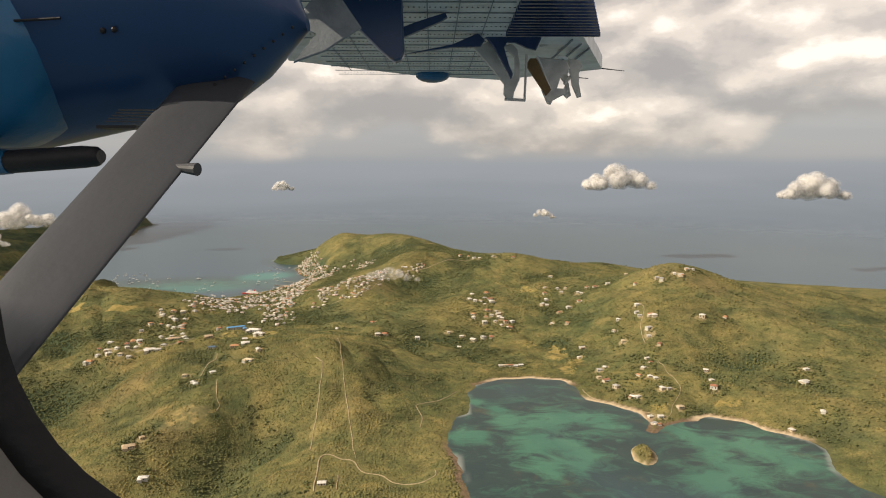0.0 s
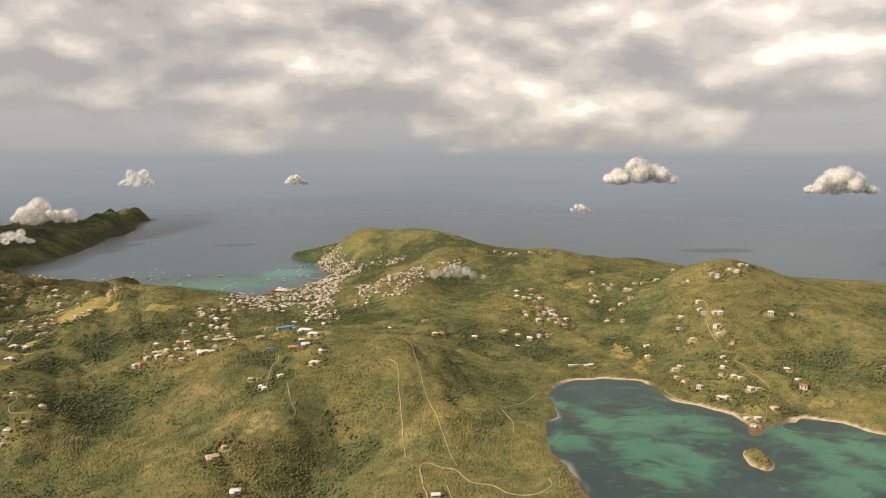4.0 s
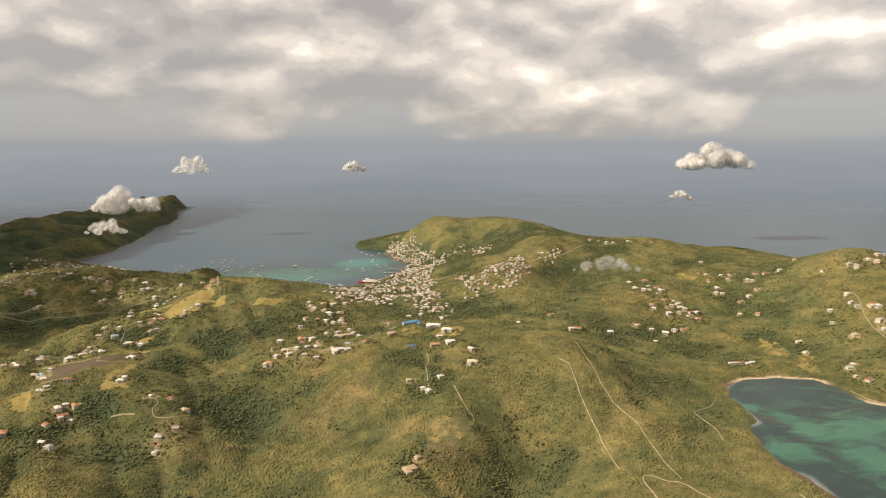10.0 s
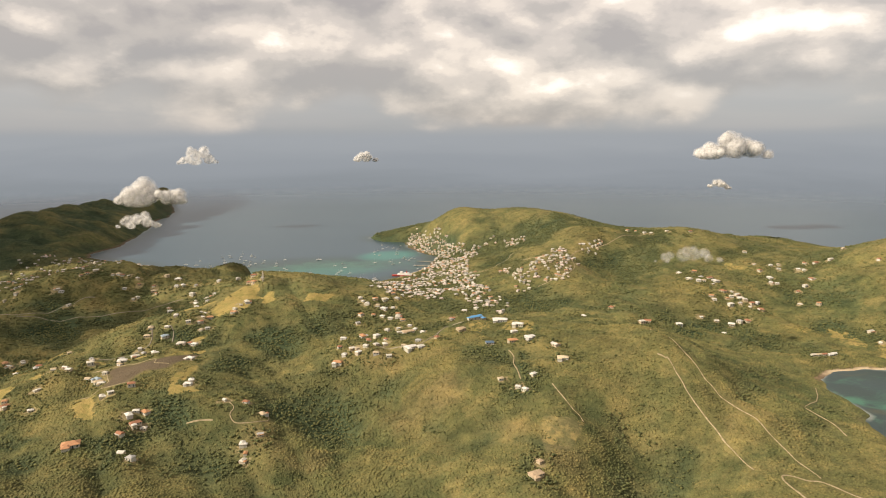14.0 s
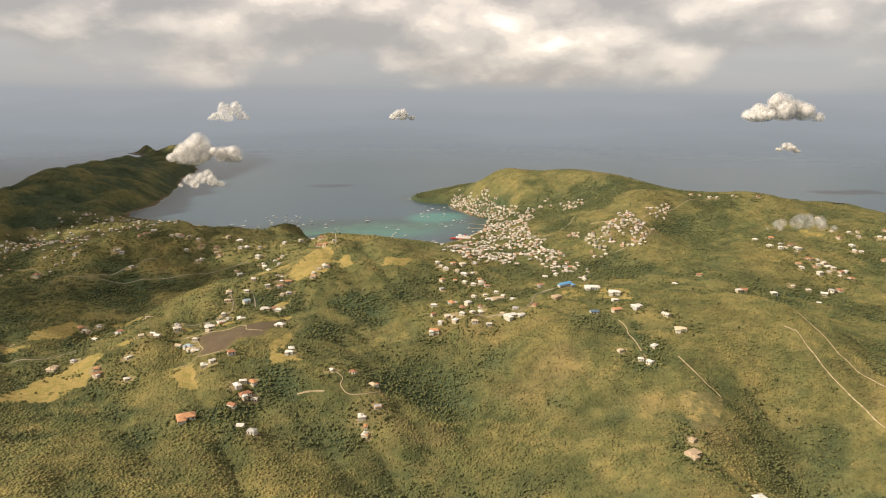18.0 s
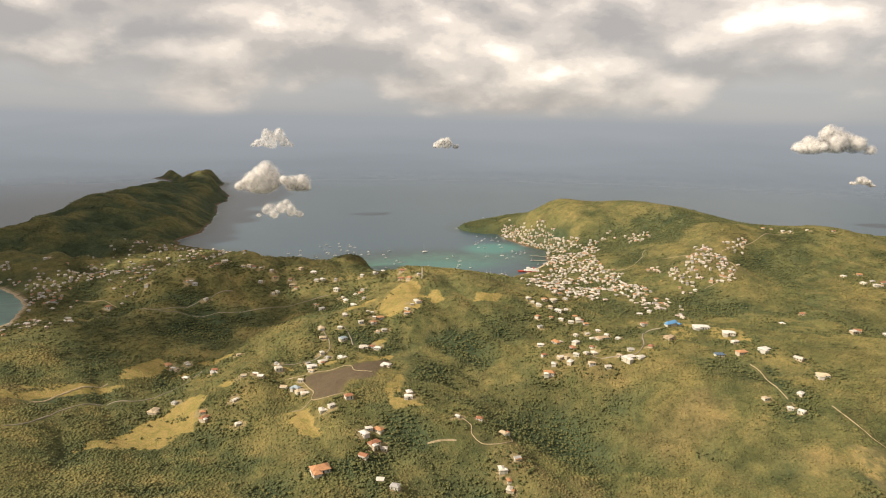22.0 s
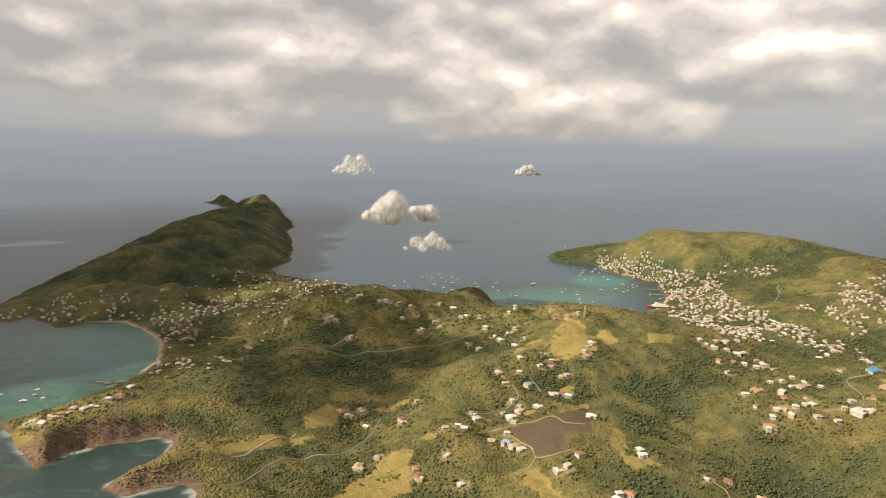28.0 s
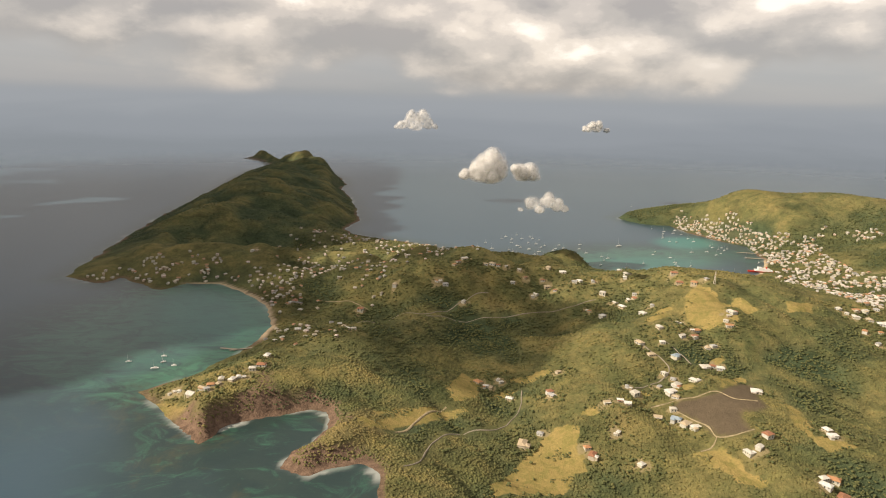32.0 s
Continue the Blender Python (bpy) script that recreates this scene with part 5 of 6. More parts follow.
for k in range(13):                     # rows of rivets between the seams
    y = 4.36 + k * 0.33
    bm = bmesh.new()
    for i in range(44):
        x = -1.1 + i * 0.04
        box(bm, x - 0.005, x + 0.005, y - 0.007, y + 0.007, WING_Z - 0.006, WING_Z - 0.001)
    part("rivet_row", bm, black_part, wing)
for k in range(13):
    y = 4.62 + k * 0.102
    bm = bmesh.new()
    box(bm, 0.62 + (y - 4.6) * 0.02, 1.10 + (y - 4.6) * 0.30, y - 0.018, y + 0.018, WING_Z - 0.05, WING_Z - 0.012)
    part("flap_rib", bm, blue_skin, wing, "dark blue flap corrugation")
for k in range(3):
    bm = bmesh.new()
    box(bm, 1.30 + 0.13 * k, 1.312 + 0.13 * k, 6.2 + 0.2 * k, 7.7, WING_Z - 0.02, WING_Z - 0.004)
    part("aileron_seam", bm, seam_and_shade_paint, wing)


def plate(name, y, thick, mat, label, outline):
    """A flat part hanging under the wing, its edges eased; outline: X, Z at that Y."""
    bm = bmesh.new()
    cx, cz = sum(p[0] for p in outline) / len(outline), sum(p[1] for p in outline) / len(outline)
    rows = []
    for dy, k in ((-0.5, 0.95), (-0.3, 1.0), (0.3, 1.0), (0.5, 0.95)):
        rows.append([bm.verts.new((cx + (x - cx) * k, y + dy * thick, cz + (z - cz) * k)) for x, z in outline])
    for a, c in zip(rows, rows[1:]):
        for i in range(len(a)):
            bm.faces.new((a[i], a[(i + 1) % len(a)], c[(i + 1) % len(a)], c[i]))
    bm.faces.new(rows[0][::-1]), bm.faces.new(rows[-1])
    bmesh.ops.recalc_face_normals(bm, faces=bm.faces)
    part(name, bm, mat, wing, label)


plate("flap_track_fairing", 4.9, 0.16, blue_skin, "dark blue teardrop flap fairing", [(-0.771, 1.297), (-0.715, 1.199), (-0.521, 0.988), (-0.39, 0.859), (-0.316, 0.799), (-0.274, 0.775), (-0.228, 0.787), (-0.207, 0.832), (-0.214, 1.021), (-0.22, 1.3)])
plate("flap_track_fairing", 5.6, 0.14, blue_skin, "dark blue curved flap fairing", [(-0.007, 1.486), (0.083, 1.328), (0.102, 1.269), (0.14, 1.232), (0.178, 1.232), (0.206, 1.269), (0.215, 1.487)])
plate("link_arm", 5.2, 0.06, blue_skin, "dark blue flap link", [(-0.236, 1.083), (-0.134, 1.122), (0.028, 1.173), (0.099, 1.195), (0.116, 1.161), (0.064, 1.127), (-0.091, 1.063), (-0.228, 1.007)])
plate("link_arm", 6.0, 0.05, blue_skin, "dark blue flap link", [(-0.254, 1.018), (0.175, 1.104), (0.338, 1.173), (0.41, 1.203), (0.471, 1.144), (0.431, 1.085), (0.175, 1.079)])
plate("hinge_plate", 6.15, 0.05, blue_skin, "dark blue star-shaped hinge plate", [(0.362, 1.374), (0.44, 1.359), (0.534, 1.294), (0.622, 1.385), (0.663, 1.51), (0.699, 1.495), (0.68, 1.335), (0.744, 1.234), (0.849, 1.224), (0.901, 1.285), (0.975, 1.235), (1.007, 1.194), (0.957, 1.083), (0.872, 1.103), (0.766, 1.153), (0.688, 1.153), (0.657, 1.102), (0.706, 0.939), (0.744, 0.857), (0.729, 0.821), (0.696, 0.888), (0.557, 1.122), (0.483, 1.203)])
plate("hinge_bracket", 6.3, 0.06, bracket_paint, "grey flap hinge bracket", [(0.388, 1.128), (0.538, 1.191), (0.604, 1.066), (0.725, 0.857), (0.774, 0.846), (0.789, 0.91), (0.782, 1.056), (0.683, 1.15), (0.748, 1.171), (0.802, 1.119), (0.826, 0.994), (0.828, 0.836), (0.775, 0.709), (0.771, 0.667), (0.711, 0.656), (0.678, 0.698), (0.682, 0.793), (0.551, 0.951)])
plate("hinge_bracket", 6.7, 0.06, rust_paint, "brown-primed flap hinge bracket", [(0.941, 1.035), (0.986, 1.101), (1.044, 1.102), (1.205, 0.789), (1.154, 0.732)])
plate("hinge_bracket", 6.75, 0.05, bracket_paint, "grey flap hinge bracket", [(1.051, 1.121), (1.208, 1.11), (1.364, 1.088), (1.401, 1.01), (1.31, 0.93), (1.272, 0.806), (1.359, 0.806), (1.378, 0.761), (1.234, 0.692), (1.211, 0.646), (1.176, 0.658), (1.115, 0.794), (1.185, 0.794)])
plate("hinge_bracket", 6.9, 0.04, bracket_paint, "grey flap hinge bracket", [(1.406, 1.135), (1.537, 1.113), (1.562, 1.055), (1.528, 0.986), (1.531, 0.871), (1.559, 0.743), (1.517, 0.731), (1.46, 0.859), (1.433, 0.986)])
plate("hinge_bracket", 6.95, 0.04, bracket_paint, "grey flap hinge bracket", [(1.306, 1.004), (1.419, 1.039), (1.421, 0.935), (1.461, 0.76), (1.42, 0.73), (1.377, 0.771), (1.399, 0.877)])
# Added grey plate: its darker colour paints the shade on the inner wing underside.
plate("inboard_panel", 4.3, 0.03, seam_and_shade_paint, "grey plate standing in for the wing's shaded inner part", [(-0.898, 0.675), (-0.748, 0.852), (-0.891, 0.929), (-0.742, 1.103), (-0.626, 1.139), (-0.457, 0.895), (-0.696, 0.746)])
for a, c, radius, mat in (((0.894, 6.3, 1.077), (0.88, 6.3, 0.646), 0.012, bracket_paint),
                         ((0.689, 6.3, 0.656), (0.89, 6.3, 0.646), 0.014, bracket_paint),
                         ((1.049, 6.5, 1.187), (1.386, 6.5, 1.274), 0.012, bracket_paint),
                         ((1.463, 6.8, 1.299), (1.563, 6.8, 1.232), 0.01, bracket_paint),
                         ((1.42, 6.9, 0.812), (1.261, 6.9, 0.719), 0.016, bracket_paint),
                         ((1.055, 6.7, 1.135), (1.205, 6.7, 0.777), 0.01, pale_skin),
                         ((1.377, 6.9, 0.87), (1.538, 6.9, 1.067), 0.014, bracket_paint),
                         ((1.237, 6.6, 1.108), (1.35, 6.6, 1.086), 0.014, pale_skin)):
    bm = bmesh.new()
    rod(bm, a, c, radius, sides=8)
    part("control_rod", bm, mat, wing)
for a, c in (((2.05, 8.0, 1.2), (2.33, 8.0, 1.17)), ((1.5, 7.4, 1.02), (1.75, 7.4, 1.0))):
    bm = bmesh.new()
    rod(bm, a, c, 0.008, 0.004, sides=6)
    part("static_wick", bm, black_part, wing)
bm = bmesh.new()
bmesh.ops.create_uvsphere(bm, u_segments=18, v_segments=9, radius=0.22, matrix=Matrix.Translation((0.0, 8.5, 1.18)) @ Matrix.Diagonal((1, 1, 0.4, 1)))
part("light_dome", bm, cyan_skin, wing, "blue domed wing light")
bm = bmesh.new()
ring = [Vector((-0.33 + 0.030 * math.cos(k * 0.524), 5.9, 1.0 + 0.040 * math.sin(k * 0.524))) for k in range(12)]
for k in range(12):
    rod(bm, ring[k], ring[(k + 1) % 12], 0.008, sides=6)
rod(bm, (-0.33, 5.9, 1.04), (-0.33, 5.9, 1.2), 0.008, sides=6)
part("tie_down_ring", bm, black_part, wing)

# cabin window: trim panel with a rounded opening and a black seal
bm = bmesh.new()


def rounded(x0, x1, z0, z1, r, y, n=10):
    out = []
    for cx, cz, a0 in ((x1 - r, z1 - r, 0), (x0 + r, z1 - r, 90), (x0 + r, z0 + r, 180), (x1 - r, z0 + r, 270)):
        out += [(cx + r * math.cos(radians(a0 + 90 * i / n)), y, cz + r * math.sin(radians(a0 + 90 * i / n))) for i in range(n + 1)]
    return out


def ring_skin(loops, mat, name, parent, label):
    bm = bmesh.new()
    rows = [[bm.verts.new(p) for p in loop] for loop in loops]
    for a, c in zip(rows, rows[1:]):
        for i in range(len(a)):
            j = (i + 1) % len(a)
            bm.faces.new((a[i], a[j], c[j], c[i])).smooth = True
    return part(name, bm, mat, parent, label)


WX0, WX1, WZ0, WZ1, WR = -0.335, 0.66, -0.300, 0.36, 0.20
window_trim = ring_skin([rounded(WX0, WX1, WZ0, WZ1, WR, 0.455), rounded(WX0 - 0.012, WX1 + 0.012, WZ0 - 0.012, WZ1 + 0.012, WR + 0.012, 0.435),
                         rounded(WX0 - 0.05, WX1 + 0.05, WZ0 - 0.05, WZ1 + 0.05, WR + 0.05, 0.40), rounded(WX0 - 0.25, WX1 + 0.25, WZ0 - 0.2, WZ1 + 0.2, WR + 0.1, 0.385)],
                        trim_plastic, "window_trim", aircraft, "beige plastic cabin window surround")
ring_skin([rounded(WX0 + 0.018, WX1 - 0.018, WZ0 + 0.018, WZ1 - 0.018, WR - 0.018, 0.468), rounded(WX0 + 0.012, WX1 - 0.012, WZ0 + 0.012, WZ1 - 0.012, WR - 0.012, 0.450),
           rounded(WX0 - 0.004, WX1 + 0.004, WZ0 - 0.004, WZ1 + 0.004, WR + 0.004, 0.448), rounded(WX0 - 0.004, WX1 + 0.004, WZ0 - 0.004, WZ1 + 0.004, WR + 0.004, 0.470)],
          rubber, "window_seal", window_trim, "black rubber window seal")
aircraft.matrix_world = pose(-0.891, 9.42, 282.097)

# ---- harbour: boats, piers, ferry, mast ----
BOATS_OUTER = [(-833, 1702), (-819, 1662), (-790, 1704), (-769, 1723), (-811, 1635), (-808, 1619), (-793, 1604), (-770, 1653),
               (-755, 1694), (-755, 1638), (-747, 1596), (-738, 1612), (-791, 1560), (-829, 1582), (-828, 1544), (-760, 1537),
               (-679, 1653), (-687, 1482), (-670, 1518), (-872, 1659), (-866, 1606), (-906, 1579), (-893, 1620), (-645, 1467)]
BOATS_INNER = [(-558, 1570), (-544, 1595), (-534, 1546), (-540, 1509), (-466, 1754), (-442, 1809), (-457, 1843), (-409, 1825),
               (-419, 1731), (-414, 1777), (-405, 1644), (-400, 1628), (-393, 1618), (-430, 1575), (-496, 1435), (-490, 1428),
               (-483, 1420), (-469, 1428), (-464, 1417), (-382, 1553), (-378, 1515), (-603, 1498)]
BOATS_OUTER += [(-821, 1723), (-812, 1699), (-794, 1743), (-784, 1664), (-766, 1707), (-834, 1597), (-766, 1621), (-778, 1583), (-774, 1554),
                (-791, 1529), (-746, 1580), (-724, 1645), (-722, 1617), (-691, 1613), (-665, 1548), (-658, 1534), (-687, 1577), (-387, 2185)]
BOATS_INNER += [(-474, 1735), (-454, 1782), (-427, 1791), (-473, 1698), (-461, 1692), (-420, 1700), (-436, 1603), (-403, 1659), (-386, 1643),
                (-415, 1588), (-470, 1596), (-380, 1632), (-547, 1478), (-521, 1484), (-544, 1496)]
BOATS_WEST = [(-1293, 1050), (-1288, 1034), (-1291, 1018), (-1274, 1025), (-1324, 1035)]
hull_paint = painted("white_hull", [(0.80, 0.79, 0.76)], 0.35, 1.0, spec=0.5)
spar_metal, nt, b = material("mast_metal", 0.35, 0.8)
nt.links.new(mix(nt, speck(nt, 2.0), (0.55, 0.55, 0.55), (0.75, 0.75, 0.73)), b.inputs["Base Color"])
canvas = painted("sail_cover", [(0.70, 0.68, 0.62)], 0.8, 1.0)


def hull(bm, l, w, h):
    rows = []
    for s, k in ((-0.5, 0.72), (-0.3, 0.92), (0.0, 1.0), (0.28, 0.78), (0.42, 0.42), (0.5, 0.04)):
        rows.append([bm.verts.new((s * l * (0.93 if z < 0 else 1), y * w / 2 * k * (0.55 if z < 0 else 1), z)) for y, z in ((-1, h), (-1, -0.4), (1, -0.4), (1, h))])
    for a, c in zip(rows, rows[1:]):
        for i in range(4):
            bm.faces.new((a[i], c[i], c[(i + 1) % 4], a[(i + 1) % 4]))
    bm.faces.new(rows[0])
    bm.faces.new(rows[-1][::-1])


def sailing_boat(l, tall):
    root = new("sailing_boat")
    bm = bmesh.new()
    hull(bm, l, l * 0.34, 1.1)
    part("hull", bm, hull_paint, root)
    bm = bmesh.new()
    box(bm, -l * 0.18, l * 0.16, -l * 0.1, l * 0.1, 1.102, 1.8)
    part("cabin", bm, hull_paint, root)
    bm = bmesh.new()
    rod(bm, (l * 0.08, 0, 1.0), (l * 0.08, 0, tall), 0.15, 0.09)
    part("mast", bm, spar_metal, root)
    bm = bmesh.new()
    rod(bm, (l * 0.06, 0, 2.4), (-l * 0.34, 0, 2.4), 0.26, 0.2)
    part("boom", bm, canvas, root, "boom with furled sail")
    return root


small_boat, yacht = sailing_boat(7, 9), sailing_boat(10, 13)
rng = random.Random(3)
for spots, group, words in ((BOATS_OUTER, "boats in the outer bay", "anchored in the outer bay"), (BOATS_INNER, "boats by the town", "moored off the harbour town"),
                            (BOATS_WEST, "boats in the beach bay", "anchored off the curved beach")):
    for x, y in spots:
        m = rng.choice((small_boat, yacht))
        tagged(copy_thing(m, pose(x, y, 0, 0, 0, 200 + rng.uniform(-25, 25)) @ Matrix.Scale(0.85, 4)), "white " + ("sailing yacht " if m is yacht else "small sailing boat ") + words, "boat", group)
tagged(copy_thing(yacht, pose(-601, 1645, 0, 0, 0, 200) @ Matrix.Scale(1.35, 4)), "large white two-storey-high sailing yacht at anchor", "boat", "boats in the outer bay")
for ob in (small_boat, yacht):
    for o in [*ob.children_recursive, ob]:
        bpy.data.objects.remove(o)

plank_wood, nt, b = material("grey_timber", 0.9)
nt.links.new(mix(nt, speck(nt, 0.8, 6.0), (0.26, 0.22, 0.17), (0.45, 0.40, 0.32)), b.inputs["Base Color"])


def pier(points, width, label):
    root = tagged(new("pier"), label, "pier", "piers")
    for (ax, ay), (bx, by) in zip(points, points[1:]):
        a, c = Vector((ax, ay, 0)), Vector((bx, by, 0))
        way = (c - a).normalized()
        side = Vector((-way.y, way.x, 0)) * width / 2
        n = max(2, int((c - a).length / 2.5))
        for i in range(n):
            p, q = a + (c - a) * (i + 0.03) / n, a + (c - a) * (i + 0.97) / n
            bm = bmesh.new()
            low = [bm.verts.new(v + Vector((0, 0, 1.1))) for v in (p - side, q - side, q + side, p + side)]
            top = [bm.verts.new(v.co + Vector((0, 0, 0.3))) for v in low]
            bm.faces.new(low[::-1]), bm.faces.new(top)
            for k in range(4):
                bm.faces.new((low[k], low[(k + 1) % 4], top[(k + 1) % 4], top[k]))
            part("deck_board", bm, plank_wood, root)
            if i % 3 == 0:
                bm = bmesh.new()
                rod(bm, p - side * 0.8 - Vector((0, 0, 2)), p - side * 0.8 + Vector((0, 0, 1.1)), 0.2)
                rod(bm, p + side * 0.8 - Vector((0, 0, 2)), p + side * 0.8 + Vector((0, 0, 1.1)), 0.2)
                part("pile", bm, plank_wood, root)
    return root


pier([(-1200, 1076), (-1228, 1066)], 2.6, "long grey timber pier off the beach")
pier([(-1218, 1069), (-1240, 1073)], 2.4, "angled timber arm at the head of the pier")
pier([(-352, 1545), (-384, 1553)], 4, "timber jetty by the harbour town")
pier([(-340, 1590), (-375, 1602)], 3, "narrow timber jetty by the harbour town")

ferry = tagged(new("ferry"), "red and white ferry moored at the town quay", "ferry")
red_paint = painted("red_paint", [(0.55, 0.06, 0.04)], 0.4, 0.5)
bm = bmesh.new()
hull(bm, 44, 10, 2.6)
part("hull", bm, red_paint, ferry, "red hull")
for name, x0, x1, z0, z1 in (("lower_deck_house", -19, 10, 2.602, 5.0), ("upper_deck_house", -14, 5, 5.002, 7.2), ("bridge", -1, 5, 7.202, 9.2)):
    bm = bmesh.new()
    box(bm, x0, x1, -4, 4, z0, z1)
    part(name, bm, hull_paint, ferry)
bm = bmesh.new()
rod(bm, (-9, 0, 7.2), (-9, 0, 10.5), 1.3, 1.1, 10)
part("funnel", bm, red_paint, ferry, "red funnel")
ferry.matrix_world = pose(-412, 1447, 0, 0, 0, 168)

tower = tagged(new("lattice_mast"), "tall thin lattice radio mast on the hill crest", "mast")
tx, ty, tall = -636, 1166, 17.0
tz = ground(tx, ty) - 0.3
mast_paint = painted("mast_paint", [(0.62, 0.55, 0.48)], 0.5, 0.5)
corners = [(math.cos(a), math.sin(a)) for a in (0.5, 2.6, 4.7)]
for c, s in corners:
    bm = bmesh.new()
    rod(bm, (tx + 1.5 * c, ty + 1.5 * s, tz), (tx + 0.4 * c, ty + 0.4 * s, tz + tall), 0.3, 0.2)
    part("leg", bm, mast_paint, tower)
for k in range(9):
    z0, z1 = tall * k / 9, tall * (k + 1) / 9
    r0, r1 = 1.5 - 1.1 * k / 9, 1.5 - 1.1 * (k + 1) / 9
    for i in range(3):
        (c0, s0), (c1, s1) = corners[i], corners[(i + 1) % 3]
        bm = bmesh.new()
        rod(bm, (tx + r0 * c0, ty + r0 * s0, tz + z0), (tx + r1 * c1, ty + r1 * s1, tz + z1), 0.12, sides=4)
        part("brace", bm, mast_paint, tower)

# ---- scrub and trees: crowns of many clumps ----
leaf, nt, b = material("foliage", 0.85, 0, 0.15)
geo = nt.nodes.new("ShaderNodeNewGeometry").outputs["Random Per Island"]
green = mix(nt, 1.0, hill_colour(nt), ramp(nt, geo, [(0.0, (0.84, 0.88, 0.84)), (0.35, (0.98, 1.0, 0.96)), (0.7, (1.10, 1.08, 1.02)), (0.9, (1.22, 1.16, 1.08)), (1.0, (0.88, 0.92, 0.88))]), "MULTIPLY")
green = mix(nt, 0.6, green, ramp(nt, speck(nt, 0.9, 3.0), [(0.3, 0.84), (0.7, 1.18)]), "MULTIPLY")
nt.links.new(green, b.inputs["Base Color"])
tree_leaf, nt, b = material("tree_foliage", 0.8, 0, 0.2)
geo = nt.nodes.new("ShaderNodeNewGeometry").outputs["Random Per Island"]
green = ramp(nt, geo, [(0.0, (0.084, 0.099, 0.040)), (0.5, (0.106, 0.117, 0.046)), (0.85, (0.144, 0.140, 0.052)), (1.0, (0.094, 0.105, 0.042))])
green = mix(nt, 0.6, green, ramp(nt, speck(nt, 0.8, 3.0), [(0.3, 0.7), (0.7, 1.2)]), "MULTIPLY")
nt.links.new(green, b.inputs["Base Color"])

phi = (1 + 5 ** 0.5) / 2
ICO_V = np.array([(-1, phi, 0), (1, phi, 0), (-1, -phi, 0), (1, -phi, 0), (0, -1, phi), (0, 1, phi), (0, -1, -phi), (0, 1, -phi),
                  (phi, 0, -1), (phi, 0, 1), (-phi, 0, -1), (-phi, 0, 1)]) / math.hypot(1, phi)
ICO_F = np.array([(0, 11, 5), (0, 5, 1), (0, 1, 7), (0, 7, 10), (0, 10, 11), (1, 5, 9), (5, 11, 4), (11, 10, 2), (10, 7, 6), (7, 1, 8),
                  (3, 9, 4), (3, 4, 2), (3, 2, 6), (3, 6, 8), (3, 8, 9), (4, 9, 5), (2, 4, 11), (6, 2, 10), (8, 6, 7), (9, 8, 1)])


ICO_F = ICO_F[ICO_V[ICO_F][:, :, 2].mean(1) > -0.5]   # what lies on the ground needs no underside


def clumps(name, xy, z, radius, flat, mat, label, category, seed):
    """One mesh of ragged crowns, one at each place."""
    r = np.random.RandomState(seed)
    n = len(xy)
    v = ICO_V[None] * (1 + r.uniform(-0.42, 0.42, (n, 12, 1)))
    a = r.uniform(0, 6.28, n)
    c, s = np.cos(a)[:, None], np.sin(a)[:, None]
    x, y = v[:, :, 0] * c - v[:, :, 1] * s, v[:, :, 0] * s + v[:, :, 1] * c
    stretch = r.uniform(0.75, 1.3, (n, 1))
    out = np.stack((xy[:, :1] + x * radius[:, None] * stretch, xy[:, 1:] + y * radius[:, None] / stretch,
                    z[:, None] + (v[:, :, 2] + 0.55) * (radius * flat)[:, None]), 2)
    f = ICO_F[None] + 12 * np.arange(n)[:, None, None]
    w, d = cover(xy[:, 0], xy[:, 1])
    fields = (("wood_and_shade", np.repeat(w, 12)), ("dry", np.repeat(d, 12)))
    return tagged(sheet(name, out.reshape(-1, 3), f.reshape(-1, 3), mat, fields), label, category, kind="stuff")


def scattered(x0, x1, y0, y1, step, seed):
    r = np.random.RandomState(seed)
    x, y = np.meshgrid(np.arange(x0, x1, step), np.arange(y0, y1, step))
    x, y = x.ravel() + r.uniform(-0.5, 0.5, x.size) * step, y.ravel() + r.uniform(-0.5, 0.5, x.size) * step
    return x, y, r


def open_ground(x, y):
    """Places with no house, road, meadow or field on them."""
    free = np.ones(len(x), bool)
    m = grassy(x, y)
    free &= m + 0.5 * grain(x, y, 14, 31) + 0.4 * grain(x, y, 5, 36) < 0.62
    free &= (shore(x, y, CLEARING) < -1) | (grain(x, y, 6, 37) > 0.22)
    free &= shore(x, y, PLOUGHED) < -2
    cells = set()
    for k, (hx, hy) in enumerate(HOUSES):
        reach = (-3, 0, 3) if k < ALONE else (0, 1.5)
        for i in reach:
            for j in reach:
                cells.add((int((hx + i) // 4), int((hy + j) // 4)))
    for line in ROADS:
        for rx, ry in line:
            for i in (-0.5, 0.5):
                for j in (-0.5, 0.5):
                    cells.add((int((rx + 4 * i) // 4), int((ry + 4 * j) // 4)))
    ix, iy = (x // 4).astype(int), (y // 4).astype(int)
    return free & np.array([(a, c) not in cells for a, c in zip(ix, iy)])


